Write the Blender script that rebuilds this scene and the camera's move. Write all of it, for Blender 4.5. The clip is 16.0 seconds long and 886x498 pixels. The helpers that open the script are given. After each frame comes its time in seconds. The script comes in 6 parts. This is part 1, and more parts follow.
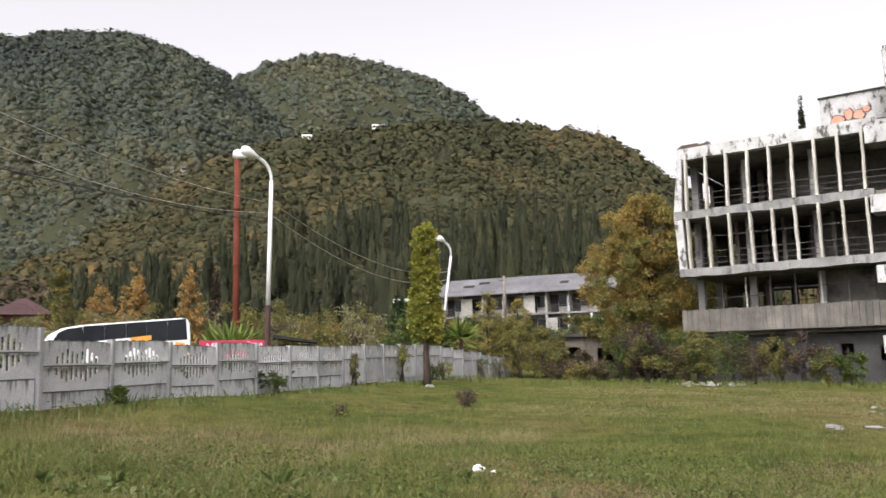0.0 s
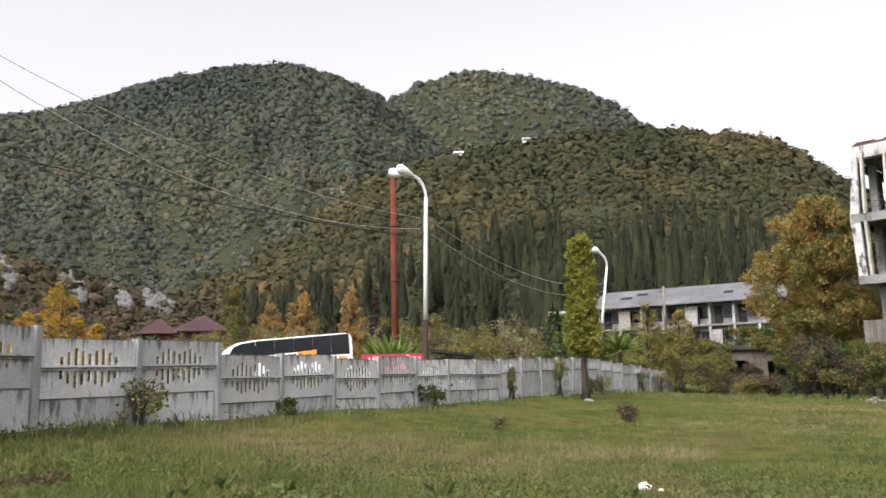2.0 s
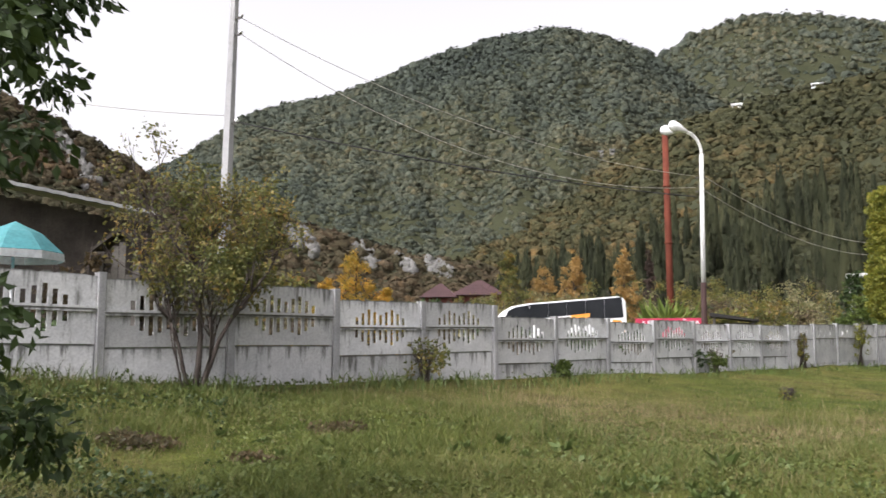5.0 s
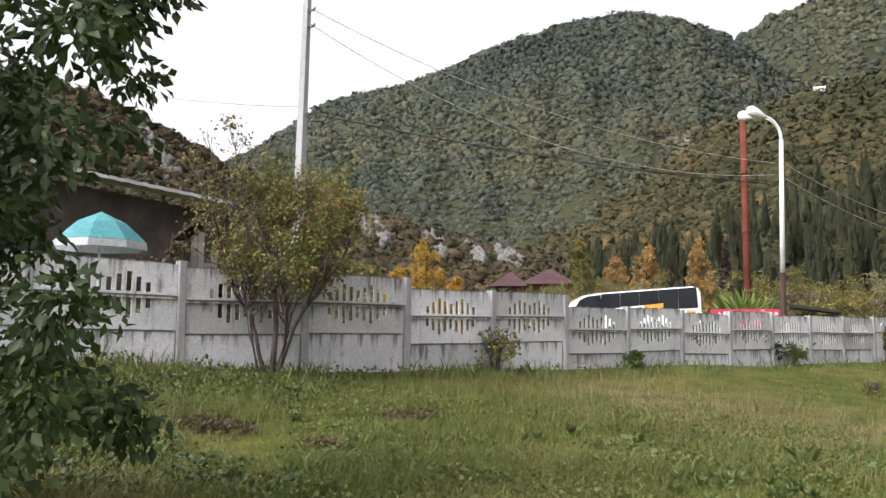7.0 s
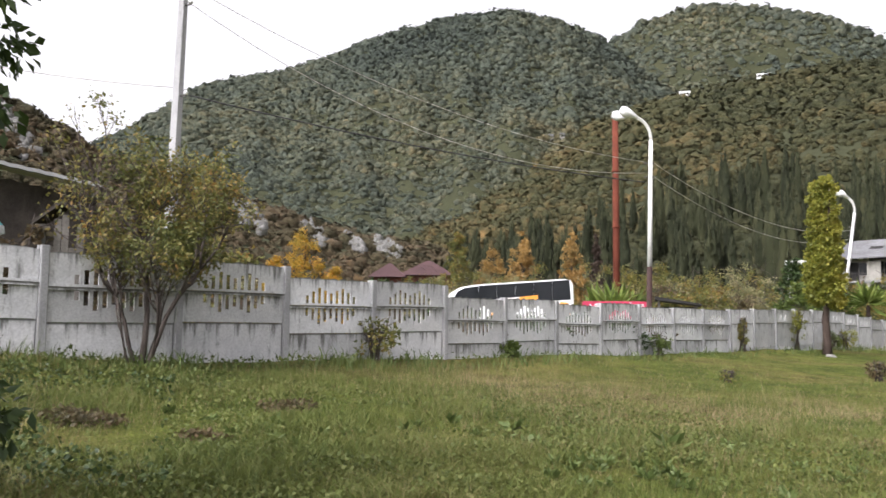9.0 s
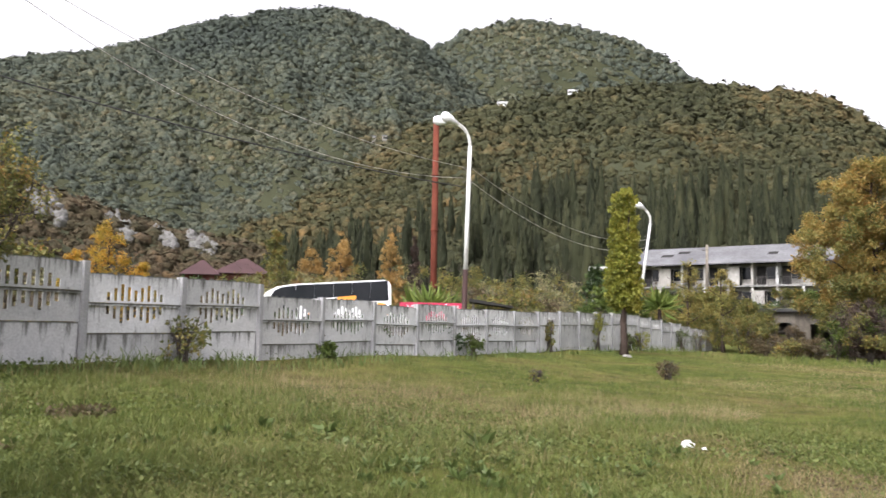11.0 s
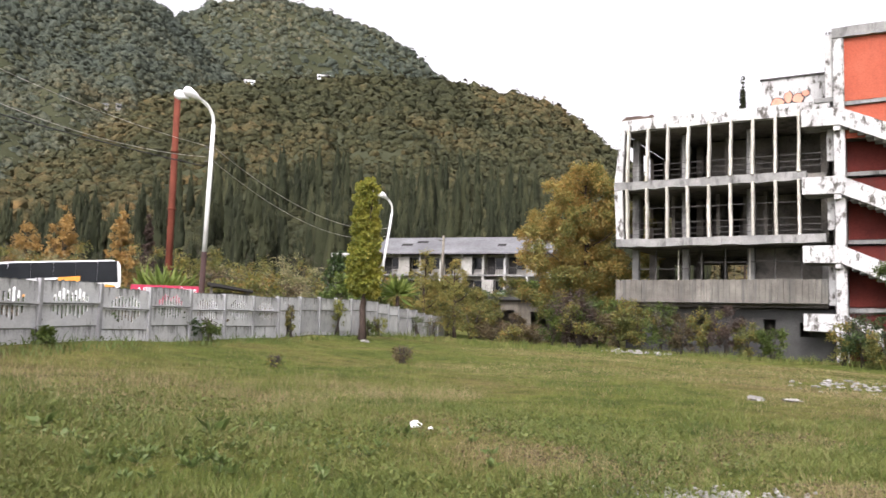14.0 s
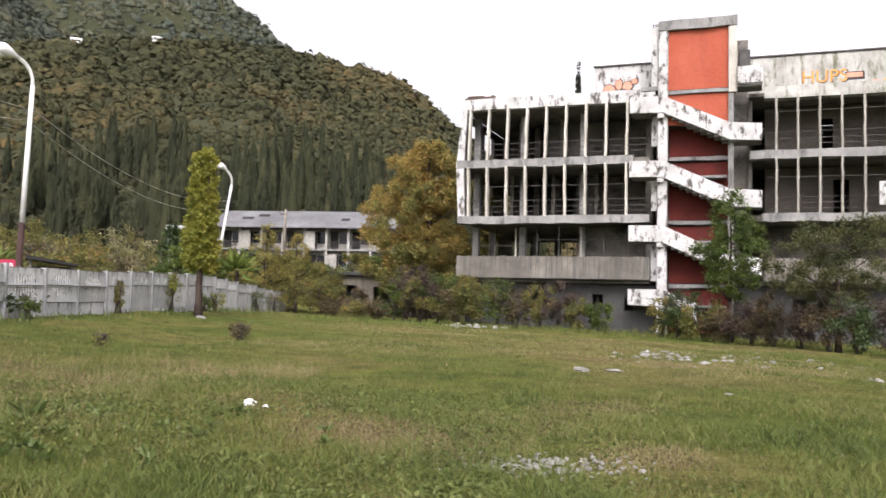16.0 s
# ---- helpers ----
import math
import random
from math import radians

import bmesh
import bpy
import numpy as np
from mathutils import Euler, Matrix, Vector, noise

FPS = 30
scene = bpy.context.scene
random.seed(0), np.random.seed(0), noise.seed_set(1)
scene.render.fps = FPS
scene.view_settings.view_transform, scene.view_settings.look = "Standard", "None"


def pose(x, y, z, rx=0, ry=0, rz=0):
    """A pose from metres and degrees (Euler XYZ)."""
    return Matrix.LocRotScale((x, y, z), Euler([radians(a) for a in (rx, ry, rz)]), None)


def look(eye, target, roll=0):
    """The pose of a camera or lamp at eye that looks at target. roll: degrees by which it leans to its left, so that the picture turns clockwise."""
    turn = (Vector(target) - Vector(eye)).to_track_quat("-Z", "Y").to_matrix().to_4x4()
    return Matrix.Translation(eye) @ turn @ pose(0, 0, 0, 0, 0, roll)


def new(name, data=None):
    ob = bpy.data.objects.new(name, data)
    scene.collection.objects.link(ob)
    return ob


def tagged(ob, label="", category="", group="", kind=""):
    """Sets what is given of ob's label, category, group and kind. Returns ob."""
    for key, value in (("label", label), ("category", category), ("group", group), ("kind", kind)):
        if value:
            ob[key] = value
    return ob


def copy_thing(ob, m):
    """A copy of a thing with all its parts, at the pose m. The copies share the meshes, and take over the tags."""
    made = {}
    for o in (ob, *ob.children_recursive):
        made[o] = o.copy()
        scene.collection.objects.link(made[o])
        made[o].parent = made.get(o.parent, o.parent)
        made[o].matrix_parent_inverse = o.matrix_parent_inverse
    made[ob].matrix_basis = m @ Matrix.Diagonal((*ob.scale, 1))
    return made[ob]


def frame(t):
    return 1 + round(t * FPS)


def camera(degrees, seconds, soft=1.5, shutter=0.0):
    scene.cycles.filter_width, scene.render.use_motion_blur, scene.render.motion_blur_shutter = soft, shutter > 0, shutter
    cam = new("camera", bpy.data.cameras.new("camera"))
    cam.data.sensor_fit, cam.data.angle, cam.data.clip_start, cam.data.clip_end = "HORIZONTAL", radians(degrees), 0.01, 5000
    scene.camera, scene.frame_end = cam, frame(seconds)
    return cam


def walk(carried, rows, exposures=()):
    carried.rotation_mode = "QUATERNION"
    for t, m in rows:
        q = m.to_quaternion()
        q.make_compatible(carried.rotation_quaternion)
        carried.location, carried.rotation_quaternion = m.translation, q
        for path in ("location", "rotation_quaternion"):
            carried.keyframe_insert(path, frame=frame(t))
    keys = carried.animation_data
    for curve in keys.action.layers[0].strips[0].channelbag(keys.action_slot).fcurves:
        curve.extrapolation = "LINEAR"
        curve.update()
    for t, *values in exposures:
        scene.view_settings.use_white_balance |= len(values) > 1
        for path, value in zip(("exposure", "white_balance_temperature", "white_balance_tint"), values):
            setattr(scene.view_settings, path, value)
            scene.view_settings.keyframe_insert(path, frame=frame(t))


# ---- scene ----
cam = camera(56.8, 16.0, shutter=0.35)
PATH = [
    (0, (-0.225, 0.913, 1.208), (-0.254, 2.894, 1.480), -1.37),
    (0.5, (-0.241, 0.900, 1.206), (-0.361, 2.877, 1.485), -1.06),
    (1, (-0.253, 0.927, 1.205), (-0.457, 2.895, 1.495), -1.03),
    (1.5, (-0.251, 0.947, 1.196), (-0.560, 2.897, 1.514), -1.15),
    (2, (-0.260, 0.986, 1.201), (-0.658, 2.921, 1.514), -1.27),
    (2.5, (-0.273, 1.045, 1.196), (-0.768, 2.960, 1.490), -1.07),
    (3, (-0.297, 1.083, 1.202), (-0.914, 2.963, 1.493), -0.46),
    (3.5, (-0.297, 1.084, 1.208), (-1.033, 2.922, 1.493), 0.11),
    (4, (-0.299, 1.088, 1.205), (-1.107, 2.895, 1.489), 0.30),
    (4.5, (-0.266, 1.017, 1.177), (-1.164, 2.785, 1.435), -0.13),
    (5, (-0.276, 1.024, 1.187), (-1.287, 2.733, 1.421), -0.10),
    (5.2, (-0.262, 1.030, 1.193), (-1.310, 2.717, 1.425), -0.15),
    (7.5, (-0.273, 0.999, 1.199), (-1.431, 2.617, 1.404), 0.52),
    (8, (-0.264, 1.001, 1.195), (-1.356, 2.665, 1.395), 0.63),
    (8.5, (-0.257, 0.992, 1.194), (-1.256, 2.714, 1.383), 0.87),
    (8.7, (-0.282, 0.996, 1.180), (-1.244, 2.739, 1.367), 0.75),
    (10.8, (-0.410, 1.108, 1.197), (-0.947, 3.024, 1.395), 1.13),
    (11, (-0.378, 1.129, 1.185), (-0.873, 3.057, 1.379), 1.00),
    (11.5, (-0.374, 1.092, 1.185), (-0.754, 3.048, 1.367), 0.90),
    (12, (-0.366, 1.080, 1.182), (-0.645, 3.054, 1.342), 1.14),
    (12.5, (-0.353, 1.028, 1.187), (-0.538, 3.013, 1.339), 1.31),
    (13, (-0.350, 0.982, 1.191), (-0.412, 2.975, 1.345), 1.36),
    (13.5, (-0.340, 0.937, 1.203), (-0.327, 2.930, 1.367), 1.27),
    (14, (-0.340, 0.961, 1.200), (-0.219, 2.950, 1.371), 1.45),
    (14.5, (-0.321, 0.963, 1.204), (-0.109, 2.945, 1.368), 1.45),
    (15, (-0.314, 0.924, 1.212), (0.019, 2.890, 1.369), 1.65),
    (15.5, (-0.298, 0.911, 1.214), (0.103, 2.865, 1.358), 1.39),
    (16, (-0.277, 0.900, 1.227), (0.220, 2.834, 1.346), 1.38),
]
walk(cam, [(t, look(eye, target, roll)) for t, eye, target, roll in PATH], exposures=[(t, e, k, g) for t, e, k, g in ((0, 1.12, 6450, 16.5), (2, 1.16, 6450, 16.5), (5, 1.26, 6420, 16.5), (8.5, 1.40, 6380, 17), (12.5, 1.52, 6350, 17.5), (14.5, 1.40, 6450, 19), (16, 1.27, 6480, 19))])

# ---- world, sun, exposure ----
world = bpy.data.worlds.new("world")
scene.world = world
world.use_nodes = True
wn, wl = world.node_tree.nodes, world.node_tree.links
sky = wn.new("ShaderNodeTexSky")
sky.sky_type = "NISHITA"
sky.sun_disc = False
sky.sun_elevation, sky.sun_rotation = radians(48), radians(200)
sky.air_density, sky.dust_density, sky.ozone_density = 1.0, 6.0, 1.0
soften = wn.new("ShaderNodeHueSaturation")          # closed cloud cover: hardly any colour left
soften.inputs["Saturation"].default_value = 0.05
wl.new(sky.outputs[0], soften.inputs["Color"])
wl.new(soften.outputs[0], wn["Background"].inputs["Color"])
wn["Background"].inputs["Strength"].default_value = 0.15

sun_data = bpy.data.lights.new("sun", "SUN")
sun_data.energy, sun_data.angle, sun_data.color = 0.6, radians(25), (1.0, 0.97, 0.93)
sun = new("sun", sun_data)
sun.matrix_world = look((0, 0, 50), (0 + 50 * math.sin(radians(20)) * 0.9, 50 * math.cos(radians(20)) * 0.9, 0))

# ---- materials ----


def ramp(nt, fac, stops):
    r = nt.nodes.new("ShaderNodeValToRGB")
    el = r.color_ramp.elements
    while len(el) < len(stops):
        el.new(0.5)
    for e, (p, c) in zip(el, stops):
        e.position, e.color = p, (*c, 1)
    nt.links.new(fac, r.inputs[0])
    return r.outputs[0]


def mixed(nt, fac, a, b, kind="MIX"):
    m = nt.nodes.new("ShaderNodeMix")
    m.data_type, m.blend_type = "RGBA", kind
    for sock, val in ((m.inputs[0], fac), (m.inputs[6], a), (m.inputs[7], b)):
        if isinstance(val, bpy.types.NodeSocket):
            nt.links.new(val, sock)
        elif isinstance(val, (int, float)):
            sock.default_value = val
        else:
            sock.default_value = (*val, 1)
    return m.outputs[2]


def noise_of(nt, scale, detail=4, stretch=(1, 1, 1), rough=0.6, space="Object"):
    tc = nt.nodes.new("ShaderNodeTexCoord")
    mp = nt.nodes.new("ShaderNodeMapping")
    mp.inputs["Scale"].default_value = stretch
    n = nt.nodes.new("ShaderNodeTexNoise")
    n.inputs["Scale"].default_value, n.inputs["Detail"].default_value, n.inputs["Roughness"].default_value = scale, detail, rough
    if space == "World":
        geo = nt.nodes.new("ShaderNodeNewGeometry")
        nt.links.new(geo.outputs["Position"], mp.inputs[0])
    else:
        nt.links.new(tc.outputs["Object"], mp.inputs[0])
    nt.links.new(mp.outputs[0], n.inputs["Vector"])
    return n.outputs["Fac"]


def start_material(name, rough=0.8, metal=0.0):
    m = bpy.data.materials.new(name)
    m.use_nodes = True
    b = m.node_tree.nodes["Principled BSDF"]
    b.inputs["Roughness"].default_value, b.inputs["Metallic"].default_value = rough, metal
    b.inputs["Specular IOR Level"].default_value = 0.5 if rough < 0.45 else (0.25 if rough < 0.75 else 0.08)
    return m, m.node_tree, b


def bump(nt, b, height, strength=0.3, distance=0.02):
    n = nt.nodes.new("ShaderNodeBump")
    n.inputs["Strength"].default_value, n.inputs["Distance"].default_value = strength, distance
    nt.links.new(height, n.inputs["Height"])
    nt.links.new(n.outputs[0], b.inputs["Normal"])


def surface(name, c1, c2, scale=3.0, fine=40.0, rough=0.85, metal=0.0, relief=0.3, depth=0.01, stain=None, stain_amount=(0.5, 0.7), stretch=(1, 1, 1), space="World"):
    """Two scales of variation between two colours, fine relief, and stains that run with stretch."""
    m, nt, b = start_material(name, rough, metal)
    big = noise_of(nt, scale, 5, space=space)
    col = ramp(nt, big, ((0.3, c1), (0.7, c2)))
    small = noise_of(nt, fine, 3, space=space)
    dark = ramp(nt, small, ((0.25, (0.72, 0.72, 0.72)), (0.65, (1, 1, 1))))
    col = mixed(nt, 1.0, col, dark, "MULTIPLY")
    if stain:
        s = noise_of(nt, scale * 1.7, 6, stretch, 0.7, space)
        f = ramp(nt, s, ((stain_amount[0], (0, 0, 0)), (stain_amount[1], (1, 1, 1))))
        col = mixed(nt, f, col, stain)
    nt.links.new(col, b.inputs["Base Color"])
    bump(nt, b, small, relief, depth)
    return m


def leafy(name, colours, patch=0.4, through_light=0.3, rough=0.55):
    """Leaves: each its own tint out of the list, drifting from patch to patch."""
    m, nt, b = start_material(name, rough)
    geo = nt.nodes.new("ShaderNodeNewGeometry")
    n = noise_of(nt, patch, 3, space="World")
    add = nt.nodes.new("ShaderNodeMath")
    add.operation = "MULTIPLY_ADD"
    nt.links.new(geo.outputs["Random Per Island"], add.inputs[0])
    add.inputs[1].default_value = 0.55
    sub = nt.nodes.new("ShaderNodeMath")
    sub.operation = "MULTIPLY_ADD"
    sub.inputs[1].default_value, sub.inputs[2].default_value = 1.5, -0.52
    nt.links.new(n, sub.inputs[0])
    nt.links.new(sub.outputs[0], add.inputs[2])
    k = len(colours)
    col = ramp(nt, add.outputs[0], [(i / (k - 1), c) for i, c in enumerate(colours)])
    nt.links.new(col, b.inputs["Base Color"])
    if through_light:
        t = nt.nodes.new("ShaderNodeBsdfTranslucent")
        nt.links.new(col, t.inputs["Color"])
        mx = nt.nodes.new("ShaderNodeMixShader")
        mx.inputs[0].default_value = through_light
        nt.links.new(b.outputs[0], mx.inputs[1])
        nt.links.new(t.outputs[0], mx.inputs[2])
        nt.links.new(mx.outputs[0], nt.nodes["Material Output"].inputs[0])
    return m


def forest(name, colours, patch, bump_scale):
    """Tree crowns seen from afar: tint by crown and by stand, leaf-mass shade in the colour, and relief."""
    m, nt, b = start_material(name, 0.9)
    geo = nt.nodes.new("ShaderNodeNewGeometry")
    n = noise_of(nt, patch, 4, space="World")
    mul = nt.nodes.new("ShaderNodeMath")
    mul.operation = "MULTIPLY_ADD"
    mul.inputs[1].default_value = 0.2
    nt.links.new(geo.outputs["Random Per Island"], mul.inputs[0])
    crown = nt.nodes.new("ShaderNodeMath")
    crown.operation = "MULTIPLY_ADD"
    crown.inputs[1].default_value = 0.9
    nt.links.new(noise_of(nt, bump_scale * 0.28, 2, rough=0.5, space="World"), crown.inputs[0])
    sub = nt.nodes.new("ShaderNodeMath")
    sub.operation = "MULTIPLY_ADD"
    sub.inputs[1].default_value, sub.inputs[2].default_value = 1.6, -0.84
    nt.links.new(n, sub.inputs[0])
    nt.links.new(sub.outputs[0], crown.inputs[2])
    nt.links.new(crown.outputs[0], mul.inputs[2])
    k = len(colours)
    col = ramp(nt, mul.outputs[0], [(i / (k - 1), c) for i, c in enumerate(colours)])
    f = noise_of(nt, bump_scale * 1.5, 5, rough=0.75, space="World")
    # hollows darkened, humps lightened in the colour, along the bump's noise
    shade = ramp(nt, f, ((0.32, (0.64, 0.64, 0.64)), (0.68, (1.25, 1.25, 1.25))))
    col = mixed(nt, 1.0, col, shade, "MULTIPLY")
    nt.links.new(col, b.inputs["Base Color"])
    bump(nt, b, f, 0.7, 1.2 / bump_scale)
    b.inputs["Specular IOR Level"].default_value = 0.1
    return m


M = {}
M["fence"] = surface("weathered_grey_concrete", (0.48, 0.485, 0.49), (0.69, 0.69, 0.69), 1.3, 30, 0.9, stain=(0.13, 0.13, 0.12), stain_amount=(0.57, 0.74), stretch=(2.6, 2.6, 0.7))
nt = M["fence"].node_tree                              # black runs of moss below each panel's upper edge
b = nt.nodes["Principled BSDF"]
sep = nt.nodes.new("ShaderNodeSeparateXYZ")
nt.links.new(nt.nodes.new("ShaderNodeTexCoord").outputs["Object"], sep.inputs[0])
run = nt.nodes.new("ShaderNodeMath")
run.operation = "MULTIPLY_ADD"
run.inputs[1].default_value = 0.55
nt.links.new(sep.outputs["Z"], run.inputs[0])
nt.links.new(noise_of(nt, 3.2, 5, (2.4, 2.4, 0.22), 0.7, "World"), run.inputs[2])
runs = ramp(nt, run.outputs[0], ((0.70, (0, 0, 0)), (0.84, (0.85, 0.85, 0.85))))
old = b.inputs["Base Color"].links[0].from_socket
rim = ramp(nt, sep.outputs["Z"], ((0.455, (0, 0, 0)), (0.482, (0.9, 0.9, 0.9))))
piece = nt.nodes.new("ShaderNodeObjectInfo")
tint = ramp(nt, piece.outputs["Random"], ((0.0, (0.72, 0.72, 0.71)), (0.5, (0.98, 0.98, 0.98)), (1.0, (1.12, 1.12, 1.12))))
old = mixed(nt, 1.0, old, tint, "MULTIPLY")
nt.links.new(mixed(nt, rim, mixed(nt, runs, old, (0.085, 0.085, 0.075)), (0.07, 0.07, 0.06)), b.inputs["Base Color"])
M["post"] = surface("grey_post_concrete", (0.26, 0.26, 0.265), (0.40, 0.40, 0.40), 1.3, 30, 0.9, stain=(0.16, 0.16, 0.14), stain_amount=(0.58, 0.8), stretch=(2, 2, 0.5))
M["white"] = surface("peeling_white_paint", (0.36, 0.355, 0.34), (0.58, 0.58, 0.565), 1.1, 24, 0.85, stain=(0.085, 0.08, 0.07), stain_amount=(0.525, 0.61), stretch=(1.5, 1.5, 0.7))
M["mossy"] = surface("moss_stained_parapet_paint", (0.27, 0.265, 0.235), (0.50, 0.495, 0.46), 0.9, 24, 0.9, stain=(0.12, 0.125, 0.085), stain_amount=(0.50, 0.64), stretch=(1.8, 1.8, 0.5))
M["cream"] = surface("cream_fin_paint", (0.34, 0.32, 0.27), (0.56, 0.54, 0.48), 0.8, 22, 0.85, stain=(0.20, 0.18, 0.15), stain_amount=(0.6, 0.75), stretch=(2, 2, 0.4))
M["grey"] = surface("raw_slab_concrete", (0.16, 0.16, 0.153), (0.31, 0.305, 0.29), 0.8, 16, 0.9, stain=(0.07, 0.07, 0.065), stain_amount=(0.52, 0.7), stretch=(1.5, 1.5, 0.35))
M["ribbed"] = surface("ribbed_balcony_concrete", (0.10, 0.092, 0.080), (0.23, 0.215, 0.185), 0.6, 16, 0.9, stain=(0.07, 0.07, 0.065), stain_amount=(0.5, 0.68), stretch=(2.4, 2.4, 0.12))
# indoor colours: the rooms' dimness is put into the plaster, besides its stains
M["dim"] = surface("dim_dirty_inner_plaster", (0.10, 0.092, 0.082), (0.21, 0.195, 0.17), 0.5, 9, 0.95, stain=(0.03, 0.03, 0.03), stain_amount=(0.5, 0.7))
M["beige"] = surface("dim_beige_inner_wall", (0.08, 0.070, 0.060), (0.15, 0.133, 0.115), 0.4, 9, 0.95, stain=(0.05, 0.045, 0.04), stain_amount=(0.55, 0.75))
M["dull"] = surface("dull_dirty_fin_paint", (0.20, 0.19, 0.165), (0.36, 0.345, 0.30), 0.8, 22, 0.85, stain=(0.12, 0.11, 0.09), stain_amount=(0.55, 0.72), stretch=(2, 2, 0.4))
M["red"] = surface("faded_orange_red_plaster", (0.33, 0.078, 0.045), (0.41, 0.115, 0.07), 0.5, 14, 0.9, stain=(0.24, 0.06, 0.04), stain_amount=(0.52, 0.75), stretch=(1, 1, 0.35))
# the red again, with the stair flights' shade put into the colour, plus stains
M["dark_red"] = surface("shaded_stained_red_plaster", (0.080, 0.020, 0.017), (0.140, 0.032, 0.025), 0.5, 14, 0.9, stain=(0.08, 0.03, 0.025), stain_amount=(0.5, 0.7), stretch=(1, 1, 0.4))
# near-black grey: shade from trees and recess is put into the wall colour
M["stucco"] = surface("shaded_ground_floor_stucco", (0.035, 0.035, 0.035), (0.08, 0.08, 0.076), 0.5, 14, 0.95, stain=(0.06, 0.06, 0.06), stain_amount=(0.5, 0.7))
M["brick"] = surface("grey_brown_brick", (0.075, 0.055, 0.045), (0.16, 0.12, 0.10), 3, 40, 0.95)
M["steel"] = surface("dull_dark_steel", (0.05, 0.05, 0.05), (0.12, 0.11, 0.10), 2, 30, 0.7, 0.2)
M["rust"] = surface("rust_red_steel", (0.10, 0.03, 0.02), (0.16, 0.048, 0.03), 0.8, 20, 0.85, stain=(0.09, 0.03, 0.02), stain_amount=(0.55, 0.75))
M["hutbeige"] = surface("stained_beige_hut_plaster", (0.12, 0.105, 0.085), (0.24, 0.215, 0.175), 0.4, 6, 0.95, stain=(0.06, 0.055, 0.045), stain_amount=(0.5, 0.68), stretch=(1.5, 1.5, 0.4))
M["polewhite"] = surface("flaking_white_pole_paint", (0.62, 0.62, 0.60), (0.80, 0.80, 0.79), 1.2, 30, 0.7, stain=(0.30, 0.29, 0.27), stain_amount=(0.66, 0.78))
M["polebrown"] = surface("dark_brown_pole_paint", (0.028, 0.014, 0.012), (0.05, 0.024, 0.02), 1.2, 30, 0.7)
M["lampwhite"] = surface("white_lamp_enamel", (0.74, 0.75, 0.76), (0.82, 0.82, 0.82), 2, 30, 0.4)
M["glass_lens"] = surface("frosted_lamp_lens", (0.55, 0.57, 0.58), (0.66, 0.67, 0.67), 3, 30, 0.25)
M["cable"] = surface("black_cable_sheath", (0.02, 0.02, 0.02), (0.04, 0.04, 0.04), 3, 20, 0.6)
M["wire"] = surface("grey_bare_wire", (0.26, 0.25, 0.22), (0.36, 0.34, 0.30), 3, 20, 0.5, 0.1)
M["busbody"] = surface("white_bus_paint", (0.76, 0.77, 0.78), (0.82, 0.82, 0.82), 0.7, 20, 0.25, relief=0.0)
M["busglass"] = surface("dark_tinted_glass", (0.012, 0.014, 0.016), (0.02, 0.022, 0.025), 0.7, 20, 0.06, relief=0.0)
M["busglass"].node_tree.nodes["Principled BSDF"].inputs["Specular IOR Level"].default_value = 0.22
M["orange"] = surface("orange_bus_decal", (0.70, 0.25, 0.03), (0.80, 0.36, 0.06), 0.7, 20, 0.3, relief=0.0)
M["tyre"] = surface("black_rubber", (0.02, 0.02, 0.02), (0.035, 0.035, 0.035), 3, 30, 0.9)
M["signred"] = surface("crimson_sign_board", (0.34, 0.025, 0.06), (0.42, 0.04, 0.08), 1, 20, 0.6, relief=0.05)
M["signwhite"] = surface("white_letter_paint", (0.75, 0.75, 0.75), (0.8, 0.8, 0.8), 1, 20, 0.6, relief=0.05)
M["blackroof"] = surface("black_roof_felt", (0.018, 0.018, 0.018), (0.04, 0.038, 0.036), 0.8, 20, 0.85)
M["maroon"] = surface("maroon_metal_roof", (0.045, 0.022, 0.023), (0.07, 0.035, 0.035), 0.3, 4, 0.6)
M["maroonwall"] = surface("brown_red_timber_wall", (0.06, 0.022, 0.018), (0.10, 0.035, 0.026), 0.5, 5, 0.8)
M["slate"] = surface("grey_fibre_cement_roof", (0.10, 0.10, 0.104), (0.175, 0.175, 0.18), 0.25, 3, 0.9, stain=(0.10, 0.10, 0.10), stain_amount=(0.55, 0.7), stretch=(1, 1, 0.5))
M["plasterfar"] = surface("dirty_pale_plaster", (0.22, 0.21, 0.185), (0.38, 0.37, 0.34), 0.25, 3, 0.9, stain=(0.20, 0.19, 0.17), stain_amount=(0.5, 0.7), stretch=(1, 1, 0.4))
# weathered grey board, darkened in colour for the shade under the shed roof
M["wood"] = surface("shaded_weathered_board", (0.04, 0.035, 0.03), (0.09, 0.078, 0.066), 2, 25, 0.9, stretch=(3, 3, 0.3), stain=(0.07, 0.06, 0.05), stain_amount=(0.55, 0.7))
# lighter board colour standing for the light on the hut's front
M["greyboard"] = surface("lit_grey_board", (0.10, 0.092, 0.08), (0.20, 0.185, 0.165), 2, 25, 0.9, stretch=(3, 3, 0.3), stain=(0.06, 0.055, 0.05), stain_amount=(0.55, 0.7))
M["teal"] = surface("teal_tarpaulin", (0.12, 0.42, 0.45), (0.22, 0.56, 0.58), 0.9, 12, 0.55, relief=0.1)
M["whitetarp"] = surface("white_tarpaulin_hem", (0.7, 0.72, 0.72), (0.8, 0.8, 0.8), 0.9, 12, 0.6)
